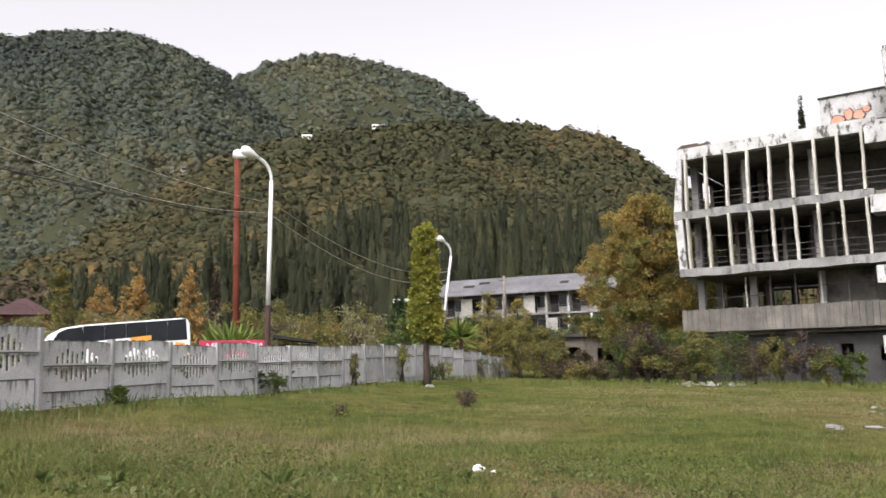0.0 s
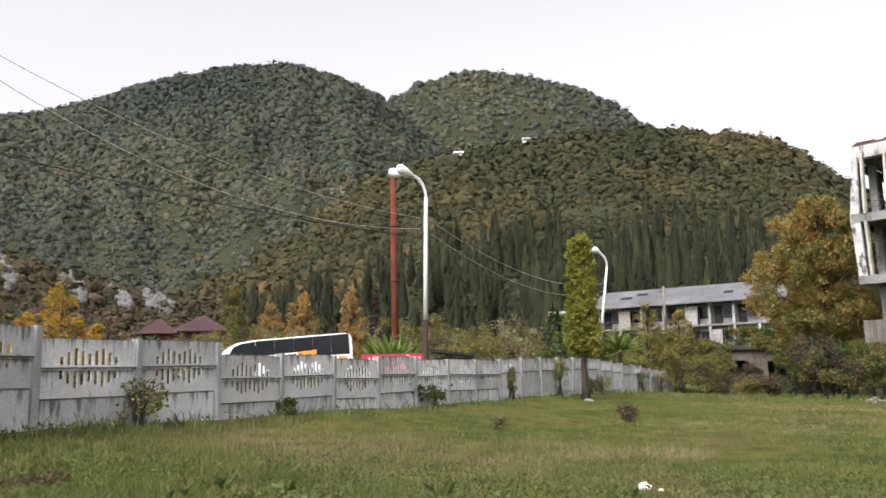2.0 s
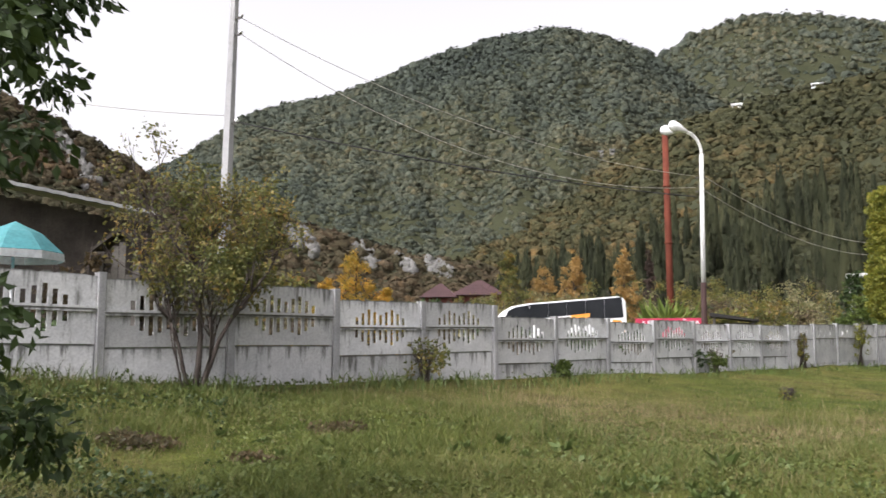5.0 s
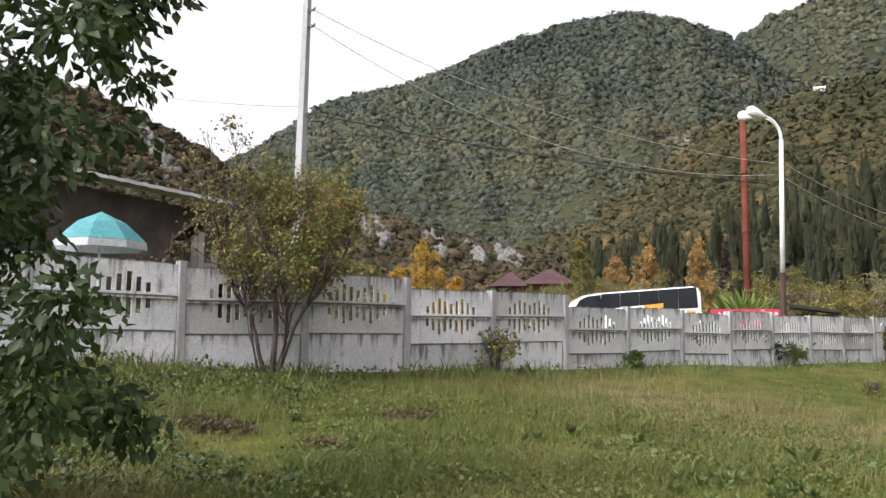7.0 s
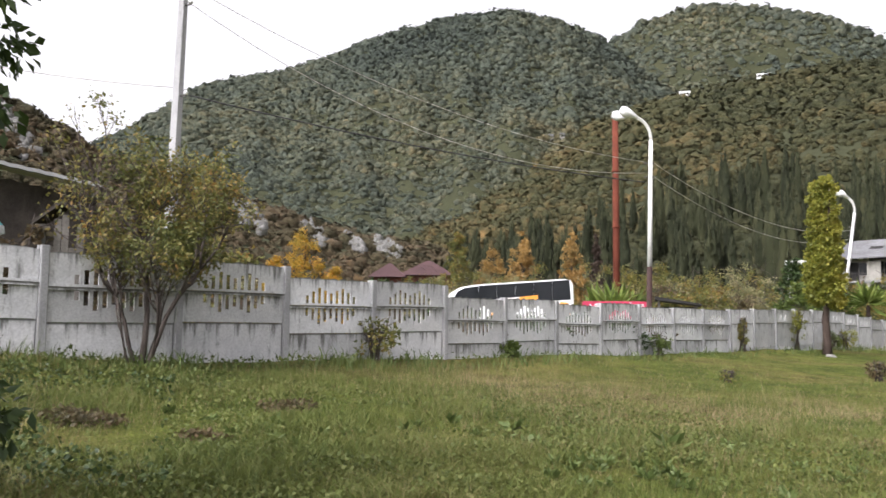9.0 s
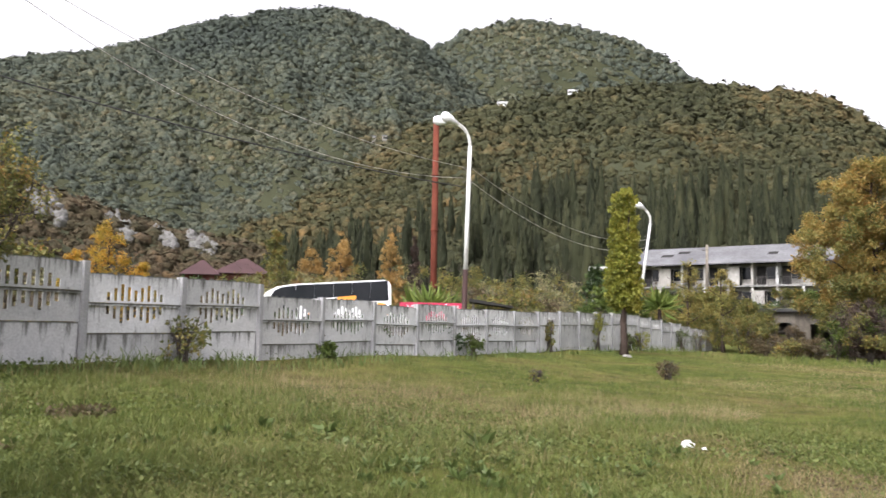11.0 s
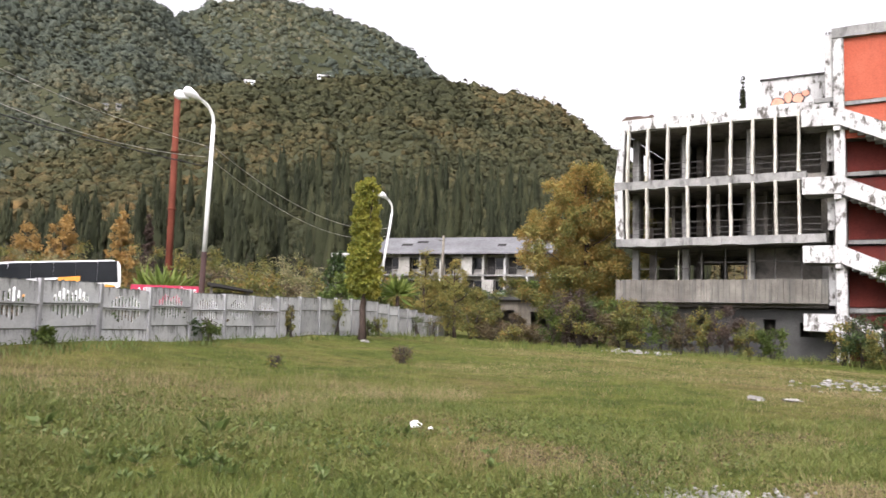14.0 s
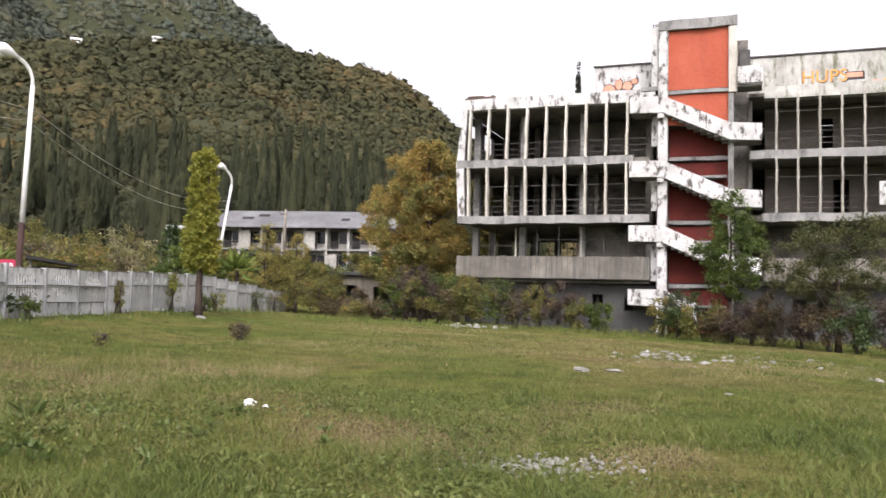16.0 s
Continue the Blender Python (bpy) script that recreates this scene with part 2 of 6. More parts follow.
M["corr"] = surface("grey_corrugated_sheet", (0.24, 0.24, 0.24), (0.38, 0.38, 0.37), 0.7, 12, 0.7, 0.1, stain=(0.14, 0.11, 0.09), stain_amount=(0.58, 0.75))
M["rock"] = surface("pale_limestone", (0.10, 0.098, 0.092), (0.22, 0.216, 0.205), 0.25, 0.6, 0.95, relief=1.0, depth=1.0, stain=(0.08, 0.08, 0.06), stain_amount=(0.5, 0.62))
M["rubble"] = surface("white_rubble_stone", (0.13, 0.125, 0.11), (0.32, 0.31, 0.29), 4, 40, 0.9)
M["bag"] = surface("white_plastic_bag", (0.74, 0.75, 0.76), (0.82, 0.82, 0.82), 6, 40, 0.4, relief=0.4)
M["bark"] = surface("dark_brown_bark", (0.035, 0.025, 0.02), (0.08, 0.06, 0.05), 3, 20, 0.95, relief=0.8, depth=0.02, stretch=(3, 3, 0.5), stain=(0.02, 0.015, 0.012))
M["greybark"] = surface("grey_twig_bark", (0.05, 0.04, 0.035), (0.10, 0.085, 0.075), 3, 20, 0.95, relief=0.6, depth=0.02)
M["pink"] = surface("salmon_spray_paint", (0.58, 0.24, 0.16), (0.66, 0.32, 0.22), 2, 20, 0.7, relief=0.05)
M["black"] = surface("black_spray_paint", (0.03, 0.025, 0.025), (0.06, 0.05, 0.05), 2, 20, 0.7, relief=0.05)
M["spray"] = surface("orange_spray_paint", (0.62, 0.24, 0.05), (0.72, 0.36, 0.10), 2, 20, 0.7, relief=0.05)
M["hillsoil"] = surface("forest_floor", (0.030, 0.034, 0.018), (0.050, 0.052, 0.027), 0.02, 0.3, 0.95)

G1, G2, G3 = (0.030, 0.048, 0.016), (0.055, 0.075, 0.026), (0.085, 0.100, 0.030)
OLIVE, OCHRE, RUST = (0.10, 0.095, 0.035), (0.19, 0.125, 0.035), (0.20, 0.085, 0.03)
# aerial haze is put into these crown colours: paler and bluer than the ridge
M["forest_far"] = forest("hazed_autumn_forest_far", [(0.041, 0.050, 0.042), (0.054, 0.065, 0.052), (0.071, 0.082, 0.061), (0.095, 0.098, 0.063), (0.143, 0.122, 0.066)], 0.004, 0.35)
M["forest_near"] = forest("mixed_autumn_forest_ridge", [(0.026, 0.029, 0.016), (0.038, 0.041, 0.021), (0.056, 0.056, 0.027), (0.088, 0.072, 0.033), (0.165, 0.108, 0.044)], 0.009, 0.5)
M["forest_low"] = forest("brown_scrub_hill", [(0.031, 0.034, 0.020), (0.048, 0.045, 0.025), (0.067, 0.056, 0.032), (0.087, 0.064, 0.039), (0.140, 0.092, 0.045)], 0.03, 1.0)
M["cypress"] = leafy("dark_cypress_green", [(0.012, 0.014, 0.008), (0.019, 0.022, 0.012), (0.029, 0.032, 0.016), (0.045, 0.046, 0.023)], 0.06, 0.0, 0.9)
M["ivy"] = leafy("yellow_green_ivy", [(0.085, 0.095, 0.016), (0.14, 0.155, 0.022), (0.21, 0.205, 0.03), (0.29, 0.245, 0.038)], 0.7)
M["plane"] = leafy("autumn_plane_leaves", [(0.085, 0.105, 0.03), (0.14, 0.14, 0.038), (0.22, 0.175, 0.048), (0.32, 0.205, 0.055), (0.35, 0.185, 0.05)], 0.22)
M["darkgreen"] = leafy("dark_glossy_leaves", [(0.018, 0.034, 0.012), (0.030, 0.052, 0.016), (0.045, 0.072, 0.020), (0.065, 0.095, 0.026)], 1.2, 0.15, 0.5)
M["green"] = leafy("fresh_green_leaves", [(0.032, 0.050, 0.012), (0.050, 0.076, 0.016), (0.075, 0.105, 0.020), (0.11, 0.135, 0.026)], 0.8)
M["shrub"] = leafy("olive_shrub_leaves", [(0.05, 0.065, 0.02), (0.085, 0.10, 0.028), (0.13, 0.13, 0.035), (0.19, 0.15, 0.04), (0.24, 0.13, 0.04)], 1.0)
M["olive"] = leafy("grey_olive_leaves", [(0.028, 0.034, 0.014), (0.048, 0.054, 0.020), (0.075, 0.078, 0.027), (0.12, 0.108, 0.036)], 0.8)
M["gold"] = leafy("golden_autumn_leaves", [(0.12, 0.13, 0.02), (0.26, 0.19, 0.025), (0.40, 0.24, 0.03), (0.44, 0.20, 0.03)], 0.6)
M["orangeleaf"] = leafy("orange_autumn_leaves", [(0.17, 0.125, 0.05), (0.27, 0.175, 0.06), (0.34, 0.205, 0.065), (0.40, 0.25, 0.085)], 0.5)
M["brownleaf"] = leafy("withered_brown_leaves", [(0.05, 0.045, 0.022), (0.075, 0.062, 0.03), (0.10, 0.072, 0.038), (0.13, 0.09, 0.045)], 0.9)
M["purple"] = leafy("dull_purple_leaves", [(0.04, 0.03, 0.024), (0.06, 0.04, 0.031), (0.08, 0.056, 0.04)], 0.9)
M["reed"] = leafy("pale_reed_stalks", [(0.10, 0.12, 0.05), (0.18, 0.18, 0.08), (0.26, 0.23, 0.12), (0.30, 0.26, 0.14)], 0.5)
M["yellowgreen"] = leafy("yellowing_thin_leaves", [(0.09, 0.10, 0.028), (0.14, 0.14, 0.036), (0.20, 0.17, 0.045), (0.25, 0.18, 0.05)], 0.5)
M["clover"] = leafy("low_broad_ground_leaves", [(0.045, 0.060, 0.016), (0.070, 0.090, 0.022), (0.10, 0.120, 0.030), (0.14, 0.145, 0.045)], 0.9, 0.2, 0.6)
M["palm"] = leafy("yellow_green_sword_leaves", [(0.08, 0.12, 0.025), (0.14, 0.19, 0.04), (0.22, 0.25, 0.06)], 0.5)
M["grass"] = leafy("meadow_grass_blades", [(0.034, 0.052, 0.013), (0.066, 0.094, 0.020), (0.105, 0.130, 0.028), (0.135, 0.138, 0.042), (0.20, 0.165, 0.075)], 0.42, 0.25, 0.6)
M["straw"] = leafy("dry_straw_stems", [(0.15, 0.12, 0.06), (0.22, 0.17, 0.09), (0.30, 0.25, 0.14)], 0.5, 0.2, 0.7)
M["bankweed"] = leafy("rank_bank_weeds", [(0.034, 0.046, 0.014), (0.056, 0.074, 0.020), (0.085, 0.106, 0.028), (0.12, 0.125, 0.04)], 0.8, 0.2, 0.75)
M["weed"] = leafy("broad_weed_leaves", [(0.055, 0.082, 0.022), (0.085, 0.12, 0.034), (0.13, 0.165, 0.055)], 0.8, 0.25, 0.5)

m, nt, b = start_material("meadow_ground", 0.95)
a1 = noise_of(nt, 0.16, 5, space="World")
col = ramp(nt, a1, ((0.32, (0.074, 0.100, 0.020)), (0.47, (0.104, 0.124, 0.027)), (0.58, (0.14, 0.130, 0.042)), (0.70, (0.145, 0.108, 0.056))))
a2 = noise_of(nt, 1.3, 6, rough=0.7, space="World")
col = mixed(nt, 1.0, col, ramp(nt, a2, ((0.3, (0.42, 0.42, 0.42)), (0.68, (1.25, 1.22, 1.15)))), "MULTIPLY")
a3 = noise_of(nt, 22, 4, rough=0.8, space="World")
col = mixed(nt, 1.0, col, ramp(nt, a3, ((0.3, (0.35, 0.36, 0.35)), (0.65, (1.25, 1.25, 1.25)))), "MULTIPLY")
nt.links.new(col, b.inputs["Base Color"])
bump(nt, b, a3, 1.0, 0.06)
M["meadow"] = m

# ---- mesh helpers ----


def link_mesh(name, me, mat, parent=None, label=""):
    if mat is not None and not me.materials:
        me.materials.append(M[mat] if isinstance(mat, str) else mat)
    ob = new(name, me)
    if parent is not None:
        ob.parent = parent
    return tagged(ob, label)


def part(name, bm, mat, parent=None, label="", smooth=False):
    me = bpy.data.meshes.new(name)
    bm.to_mesh(me)
    bm.free()
    if smooth:
        me.shade_smooth()
    return link_mesh(name, me, mat, parent, label)


def arrays(name, verts, faces, mat, parent=None, label="", smooth=False):
    """A mesh from numpy arrays of corners and of equal-sided faces."""
    me = bpy.data.meshes.new(name)
    verts, faces = np.asarray(verts, np.float32), np.asarray(faces, np.int32)
    n, k = faces.shape
    me.vertices.add(len(verts))
    me.vertices.foreach_set("co", verts.ravel())
    me.loops.add(n * k)
    me.loops.foreach_set("vertex_index", faces.ravel())
    me.polygons.add(n)
    me.polygons.foreach_set("loop_start", np.arange(0, n * k, k, dtype=np.int32))
    me.update(calc_edges=True)
    me.validate()
    if smooth:
        me.shade_smooth()
    return link_mesh(name, me, mat, parent, label)


def box(bm, x0, x1, y0, y1, z0, z1, bev=0.0):
    """Adds a box, with bevelled edges if asked for."""
    vs = [bm.verts.new((x, y, z)) for z in (z0, z1) for y in (y0, y1) for x in (x0, x1)]
    fs = [bm.faces.new([vs[i] for i in q]) for q in ((0, 2, 3, 1), (4, 5, 7, 6), (0, 1, 5, 4), (2, 6, 7, 3), (0, 4, 6, 2), (1, 3, 7, 5))]
    if bev:
        bmesh.ops.bevel(bm, geom=list({e for f in fs for e in f.edges}), offset=bev, segments=1, affect="EDGES")
    return vs


def prism(bm, outline, axis, lo, hi):
    """A solid from an outline in two axes, drawn out along the third (0 x, 1 y, 2 z)."""
    def at(p, d):
        c = list(p)
        c.insert(axis, d)
        return c
    a = [bm.verts.new(at(p, lo)) for p in outline]
    c = [bm.verts.new(at(p, hi)) for p in outline]
    bm.faces.new(a)
    bm.faces.new(c[::-1])
    k = len(a)
    for i in range(k):
        bm.faces.new((a[i], c[i], c[(i + 1) % k], a[(i + 1) % k]))
    bmesh.ops.recalc_face_normals(bm, faces=bm.faces)


def tube(bm, pts, radii, sides=8):
    """A tapered tube along points."""
    pts = [Vector(p) for p in pts]
    rings = []
    for i, p in enumerate(pts):
        d = (pts[min(i + 1, len(pts) - 1)] - pts[max(i - 1, 0)]).normalized()
        s = d.cross(Vector((0, 0, 1)) if abs(d.z) < 0.95 else Vector((1, 0, 0))).normalized()
        u = s.cross(d)
        r = radii[i] if not isinstance(radii, (int, float)) else radii
        rings.append([bm.verts.new(p + r * (math.cos(2 * math.pi * k / sides) * s + math.sin(2 * math.pi * k / sides) * u)) for k in range(sides)])
    for a, c in zip(rings, rings[1:]):
        for k in range(sides):
            bm.faces.new((a[k], a[(k + 1) % sides], c[(k + 1) % sides], c[k]))
    bm.faces.new(rings[0][::-1])
    bm.faces.new(rings[-1])
    for f in bm.faces:
        f.smooth = True


def empty(name, m, label="", category="", group="", kind=""):
    ob = new(name)
    ob.matrix_world = m
    ob.empty_display_size = 0.2
    return tagged(ob, label, category, group, kind)


def leaf_mesh(points, normals_out, size, rng, width=0.5, droop=0.3):
    """Bent diamond leaves at points; returns corners and quads. Each leaf is an island of two triangles folded on its rib."""
    n = len(points)
    d = normals_out + rng.normal(0, 0.7, (n, 3))
    d[:, 2] -= droop
    d /= np.linalg.norm(d, axis=1)[:, None]
    side = np.cross(d, rng.normal(0, 1, (n, 3)))
    side /= np.linalg.norm(side, axis=1)[:, None] + 1e-9
    up = np.cross(side, d)
    s = size * rng.uniform(0.6, 1.3, n)[:, None]
    a = points
    c = points + d * s
    mid = points + d * s * 0.45 + up * s * 0.12
    l, r = mid + side * s * width * 0.5, mid - side * s * width * 0.5
    v = np.stack([a, l, c, r], 1).reshape(-1, 3)
    i = np.arange(n)[:, None] * 4
    f = np.concatenate([i + [0, 1, 2], i + [0, 2, 3]], 0)
    return v, f


def clump_points(rng, centres, radii, n, shell=0.55):
    """n points through a set of clumps, more of them near each clump's skin; and the way out of the clump."""
    which = rng.choice(len(centres), n, p=radii**2 / (radii**2).sum())
    d = rng.normal(0, 1, (n, 3))
    d /= np.linalg.norm(d, axis=1)[:, None]
    r = radii[which] * (shell + (1 - shell) * rng.random(n)) * rng.uniform(0.75, 1.1, n)
    return centres[which] + d * r[:, None] * [1, 1, 0.85], d

# ---- ground ----
FX, FY, FD = -10.378, 8.559, radians(15.45)          # the fence's first post and its heading
FS, FC = math.sin(FD), math.cos(FD)


def ground_z(x, y):
    """The meadow falls gently away from the fence, and lies level beyond."""
    s = (x - FX) * FC - (y - FY) * FS
    q = (x - FX) * FS + (y - FY) * FC
    amp = 0.68 + 0.36 * np.exp(-np.clip(q + 2, 0, None) / 6.0) - 0.35 / (1 + np.exp(-np.clip((q - 38) / 3.0, -30, 30)))
    z = -0.24 + amp * np.exp(-np.abs(s) / np.where(s > 0, 5.5, 9.0))
    far = np.clip((np.hypot(x, y) - 60) / 60, 0, 1)
    z = (z - 0.028 * np.log1p(np.exp(np.clip((x - 11) / 1.5, -30, 30))) * 1.5 * np.clip(1.6 - y / 45, 0, 1)) * (1 - far)
    z = z - 0.22 * np.exp(-((x + 0.3) ** 2 + (y - 1) ** 2) / 20.0)
    return z + 0.05 * np.sin(x * 0.9 + 1.3) * np.sin(y * 0.7) * (1 - far)


def fence_at(k, off=0.0):
    """The place of post k along the fence, off metres towards the meadow."""
    return FX + 2.06 * k * FS + off * FC, FY + 2.06 * k * FC - off * FS


radii = np.concatenate([np.linspace(0.5, 60, 130), np.geomspace(62, 4500, 40)])
ang = np.linspace(0, 2 * np.pi, 241)[:-1]
A, Rr = np.meshgrid(ang, radii)
X, Y = Rr * np.sin(A), Rr * np.cos(A)
V = np.stack([X, Y, ground_z(X, Y)], -1).reshape(-1, 3)
V = np.vstack([V, [[0, 0, float(ground_z(np.array(0.0), np.array(0.0)))]]])
nr, na = X.shape
ii, jj = np.meshgrid(np.arange(nr - 1), np.arange(na), indexing="ij")
q0, q1 = ii * na + jj, ii * na + (jj + 1) % na
F = np.stack([q0, q1, q1 + na, q0 + na], -1).reshape(-1, 4)
F3 = np.concatenate([F[:, [0, 1, 2]], F[:, [0, 2, 3]], np.stack([np.full(na, nr * na), np.roll(np.arange(na), -1), np.arange(na)], -1)])
ground = arrays("ground", V, F3[:, ::-1], "meadow", smooth=True)
tagged(ground, "uneven green meadow with brown dry patches", "ground", kind="structure")

# ---- hills ----
EYE = np.array([-0.3, 1.0, 1.2])
ico = bmesh.new()
bmesh.ops.create_icosphere(ico, subdivisions=1, radius=1.0)
ICO_V = np.array([v.co[:] for v in ico.verts])
ICO_F = np.array([[v.index for v in f.verts] for f in ico.faces if f.calc_center_median().z > -0.6])
ico.free()


def tufts(centres, radii, rng, k=20, squash=1.0):
    """Crowns as loose masses of foliage: k ragged scraps over each dome, none alike."""
    n = len(centres)
    d = rng.normal(0, 1, (n, k, 3))
    d[..., 2] = np.abs(d[..., 2]) - 0.25
    d /= np.linalg.norm(d, axis=2)[..., None]
    p = centres[:, None] + d * (radii[:, None] * rng.uniform(0.8, 1.22, (n, k)))[..., None] * [1, 1, squash]
    out = d + rng.normal(0, 0.35, (n, k, 3)) + [0, 0, 0.55]
    t1 = np.cross(out, rng.normal(0, 1, (n, k, 3)))
    t1 /= np.linalg.norm(t1, axis=2)[..., None] + 1e-9
    t2 = np.cross(out, t1)
    t2 /= np.linalg.norm(t2, axis=2)[..., None] + 1e-9
    size = radii[:, None] * rng.uniform(0.18, 0.50, (n, k))
    turn = rng.uniform(0, 6.28, (n, k))
    corners = []
    for j in range(3):
        a = turn + 2.1 * j + rng.uniform(-0.4, 0.4, (n, k))
        corners.append(p + (t1 * np.cos(a)[..., None] + t2 * np.sin(a)[..., None]) * (size * rng.uniform(0.7, 1.2, (n, k)))[..., None])
    v = np.stack(corners, 2).reshape(-1, 3)
    return v, np.arange(len(v)).reshape(-1, 3)


def blobs(centres, radii, rng, squash=0.9, rough=0.22):
    """Uneven crowns: a lump of 20 faces each."""
    n, k = len(centres), len(ICO_V)
    kinds = 1.12 + rough * rng.normal(0, 1, (24, k))
    v = ICO_V[None] * kinds[rng.integers(0, 24, n)][:, :, None]
    t = rng.uniform(0, 2 * np.pi, n)
    c, s = np.cos(t)[:, None], np.sin(t)[:, None]
    v = np.stack([v[..., 0] * c - v[..., 1] * s, v[..., 0] * s + v[..., 1] * c, v[..., 2] * squash], -1)
    v = v * radii[:, None, None] + centres[:, None]
    f = ICO_F[None] + (np.arange(n) * k)[:, None, None]
    return v.reshape(-1, 3), f.reshape(-1, 3)


def wobble(a, r, seed):
    return (np.sin(a * 23 + seed) * np.sin(r / 71.0 + seed * 2) + 0.6 * np.sin(a * 51 + 2.1 * seed) * np.sin(r / 37.0 + seed) + 0.4 * np.sin(a * 97 + seed) ) / 2


class Hill:
    """A hillside round the place: its skyline as angles (to the right of north, upwards), its foot and its crest as distances."""

    def __init__(self, azimuths, heights, foot, crest, seed, power=1.15, rough=0.06):
        self.az, self.el = np.radians(azimuths), np.radians(heights)
        self.foot, self.crest, self.seed, self.power, self.rough = foot, crest, seed, power, rough

    def top(self, a):
        el = np.interp(a, self.az, self.el)
        w = np.radians(0.7)
        el = (el + np.interp(a - w, self.az, self.el) + np.interp(a + w, self.az, self.el)) / 3
        return self.crest * np.tan(el)

    def z(self, a, r):
        h = self.top(a)
        s = np.clip((r - self.foot) / (self.crest - self.foot), 0, 1)
        back = np.clip((r - self.crest) / (0.5 * self.crest), 0, 1)
        z = h * s**self.power * (1 - back) + self.rough * h * wobble(a, r, self.seed) * np.sin(np.pi * s)
        return EYE[2] + np.where(r < self.foot, -3, z)

    def place(self, a, r):
        return np.stack([EYE[0] + r * np.sin(a), EYE[1] + r * np.cos(a), self.z(a, r)], -1)

    def build(self, name, mat, label):
        a = np.linspace(self.az[0], self.az[-1], 220)
        r = np.concatenate([[self.foot * 0.98], np.linspace(self.foot, self.crest, 36), np.linspace(self.crest * 1.03, self.crest * 1.5, 8)])
        Aa, Rr = np.meshgrid(a, r)
        v = self.place(Aa, Rr).reshape(-1, 3)
        i, j = np.meshgrid(np.arange(len(r) - 1), np.arange(len(a) - 1), indexing="ij")
        b0 = i * len(a) + j
        f = np.stack([b0, b0 + len(a), b0 + len(a) + 1, b0 + 1], -1).reshape(-1, 4)[:, ::-1]
        return tagged(arrays(name, v, f, mat, smooth=True), label, "hill", kind="structure")

    def woods(self, name, n, size, mat, label, rng, low=0.0, bare=None, lift=0.25, squash=0.85, scraps=20):
        """Crowns spread evenly over the hillside as one sees it, thick on the skyline."""
        a = rng.uniform(self.az[0], self.az[-1], n)
        s = (low + (1 - low) * rng.random(n)) ** 0.75
        s[: n // 10] = rng.uniform(0.96, 1.01, n // 10)
        r = self.foot + s * (self.crest - self.foot)
        if bare is not None:
            keep = ~bare(a, s)
            a, r = a[keep], r[keep]
        rad = size * rng.choice([0.55, 0.75, 1.0, 1.25, 1.75], len(a)) * rng.uniform(0.75, 1.2, len(a)) * np.clip(r / self.crest, 0.5, 1)
        c = self.place(a, r)
        c[:, 2] += rad * lift
        v, f = blobs(c, rad * 0.8, rng, squash, 0.26)
        v2, f2 = tufts(c, rad, rng, scraps, squash)
        v, f = np.vstack([v, v2]), np.vstack([f, f2 + len(v)])
        return tagged(arrays(name, v, f, mat, smooth=False), label, "forest", kind="stuff")


rng = np.random.default_rng(7)
back_hill = Hill([-32, -22, -16.0, -12.7, -9.1, -5.9, -1.8, 1.1, 3.1, 8, 14, 20, 30], [12, 16, 19.0, 20.5, 21.2, 20.65, 19.65, 18.2, 16.5, 13.5, 10, 6, 2], 700, 1500, 3.0, rough=0.04)
main_hill = Hill([-66, -58, -51, -47.1, -45.2, -43, -38.2, -35.8, -30.5, -26, -22.4, -18.8, -15.9, -13, -8, 0], [8.7, 9.7, 11.0, 13.2, 14.9, 16.0, 17.0, 17.9, 20.1, 21.05, 21.45, 20.7, 19.3, 16.8, 13.5, 8], 380, 1150, 1.0, rough=0.05)
ridge_hill = Hill([-36, -28.7, -22.9, -17.9, -11.9, -5.5, 0.2, 3.5, 6.3, 10.2, 12.9, 15.6, 18.5, 24, 32, 40], [5, 7.8, 11.3, 13.2, 15.1, 16.0, 16.45, 16.15, 15.7, 14.95, 13.4, 11.1, 8.15, 5, 3, 1.5], 150, 760, 5.0, power=1.25, rough=0.04)
left_hill = Hill([-95, -72, -62, -59.1, -56.5, -54.2, -51.0, -47, -43, -33.1, -27.2, -22], [12, 15.5, 15.6, 14.8, 13.9, 12.8, 11.0, 9.8, 8.6, 6.0, 5.0, 2.0], 110, 260, 8.0, power=1.0, rough=0.05)
back_hill.build("hill_back", "hillsoil", "far wooded mountain with a rounded summit")
main_hill.build("hill_main", "hillsoil", "high wooded mountain above the valley")
ridge_hill.build("hill_ridge", "hillsoil", "lower wooded ridge with autumn colours")
left_hill.build("hill_rocky", "hillsoil", "low scrubby hill with pale rock outcrops")
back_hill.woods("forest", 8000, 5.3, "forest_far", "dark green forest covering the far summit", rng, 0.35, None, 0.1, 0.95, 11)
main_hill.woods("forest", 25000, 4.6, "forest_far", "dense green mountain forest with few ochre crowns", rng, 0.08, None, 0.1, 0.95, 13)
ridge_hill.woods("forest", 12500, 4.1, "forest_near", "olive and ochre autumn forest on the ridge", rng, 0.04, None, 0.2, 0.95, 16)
OUT = np.radians([[-41.3, 0.5], [-40, 0.45], [-36.0, 0.6], [-33.3, 0.5], [-31.4, 0.45], [-30.6, 0.35], [-55.3, 0.8]])


def is_rock(a, s):
    out = np.zeros(len(a), bool)
    for ca, w in OUT:
        out |= (np.abs(a - ca) < w * 1.2) & (s > 0.55) & (s < 0.97) & (np.sin(a * 700 + s * 30) > -0.2)
    return out


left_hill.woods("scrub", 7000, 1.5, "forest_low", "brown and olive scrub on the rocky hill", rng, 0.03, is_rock)
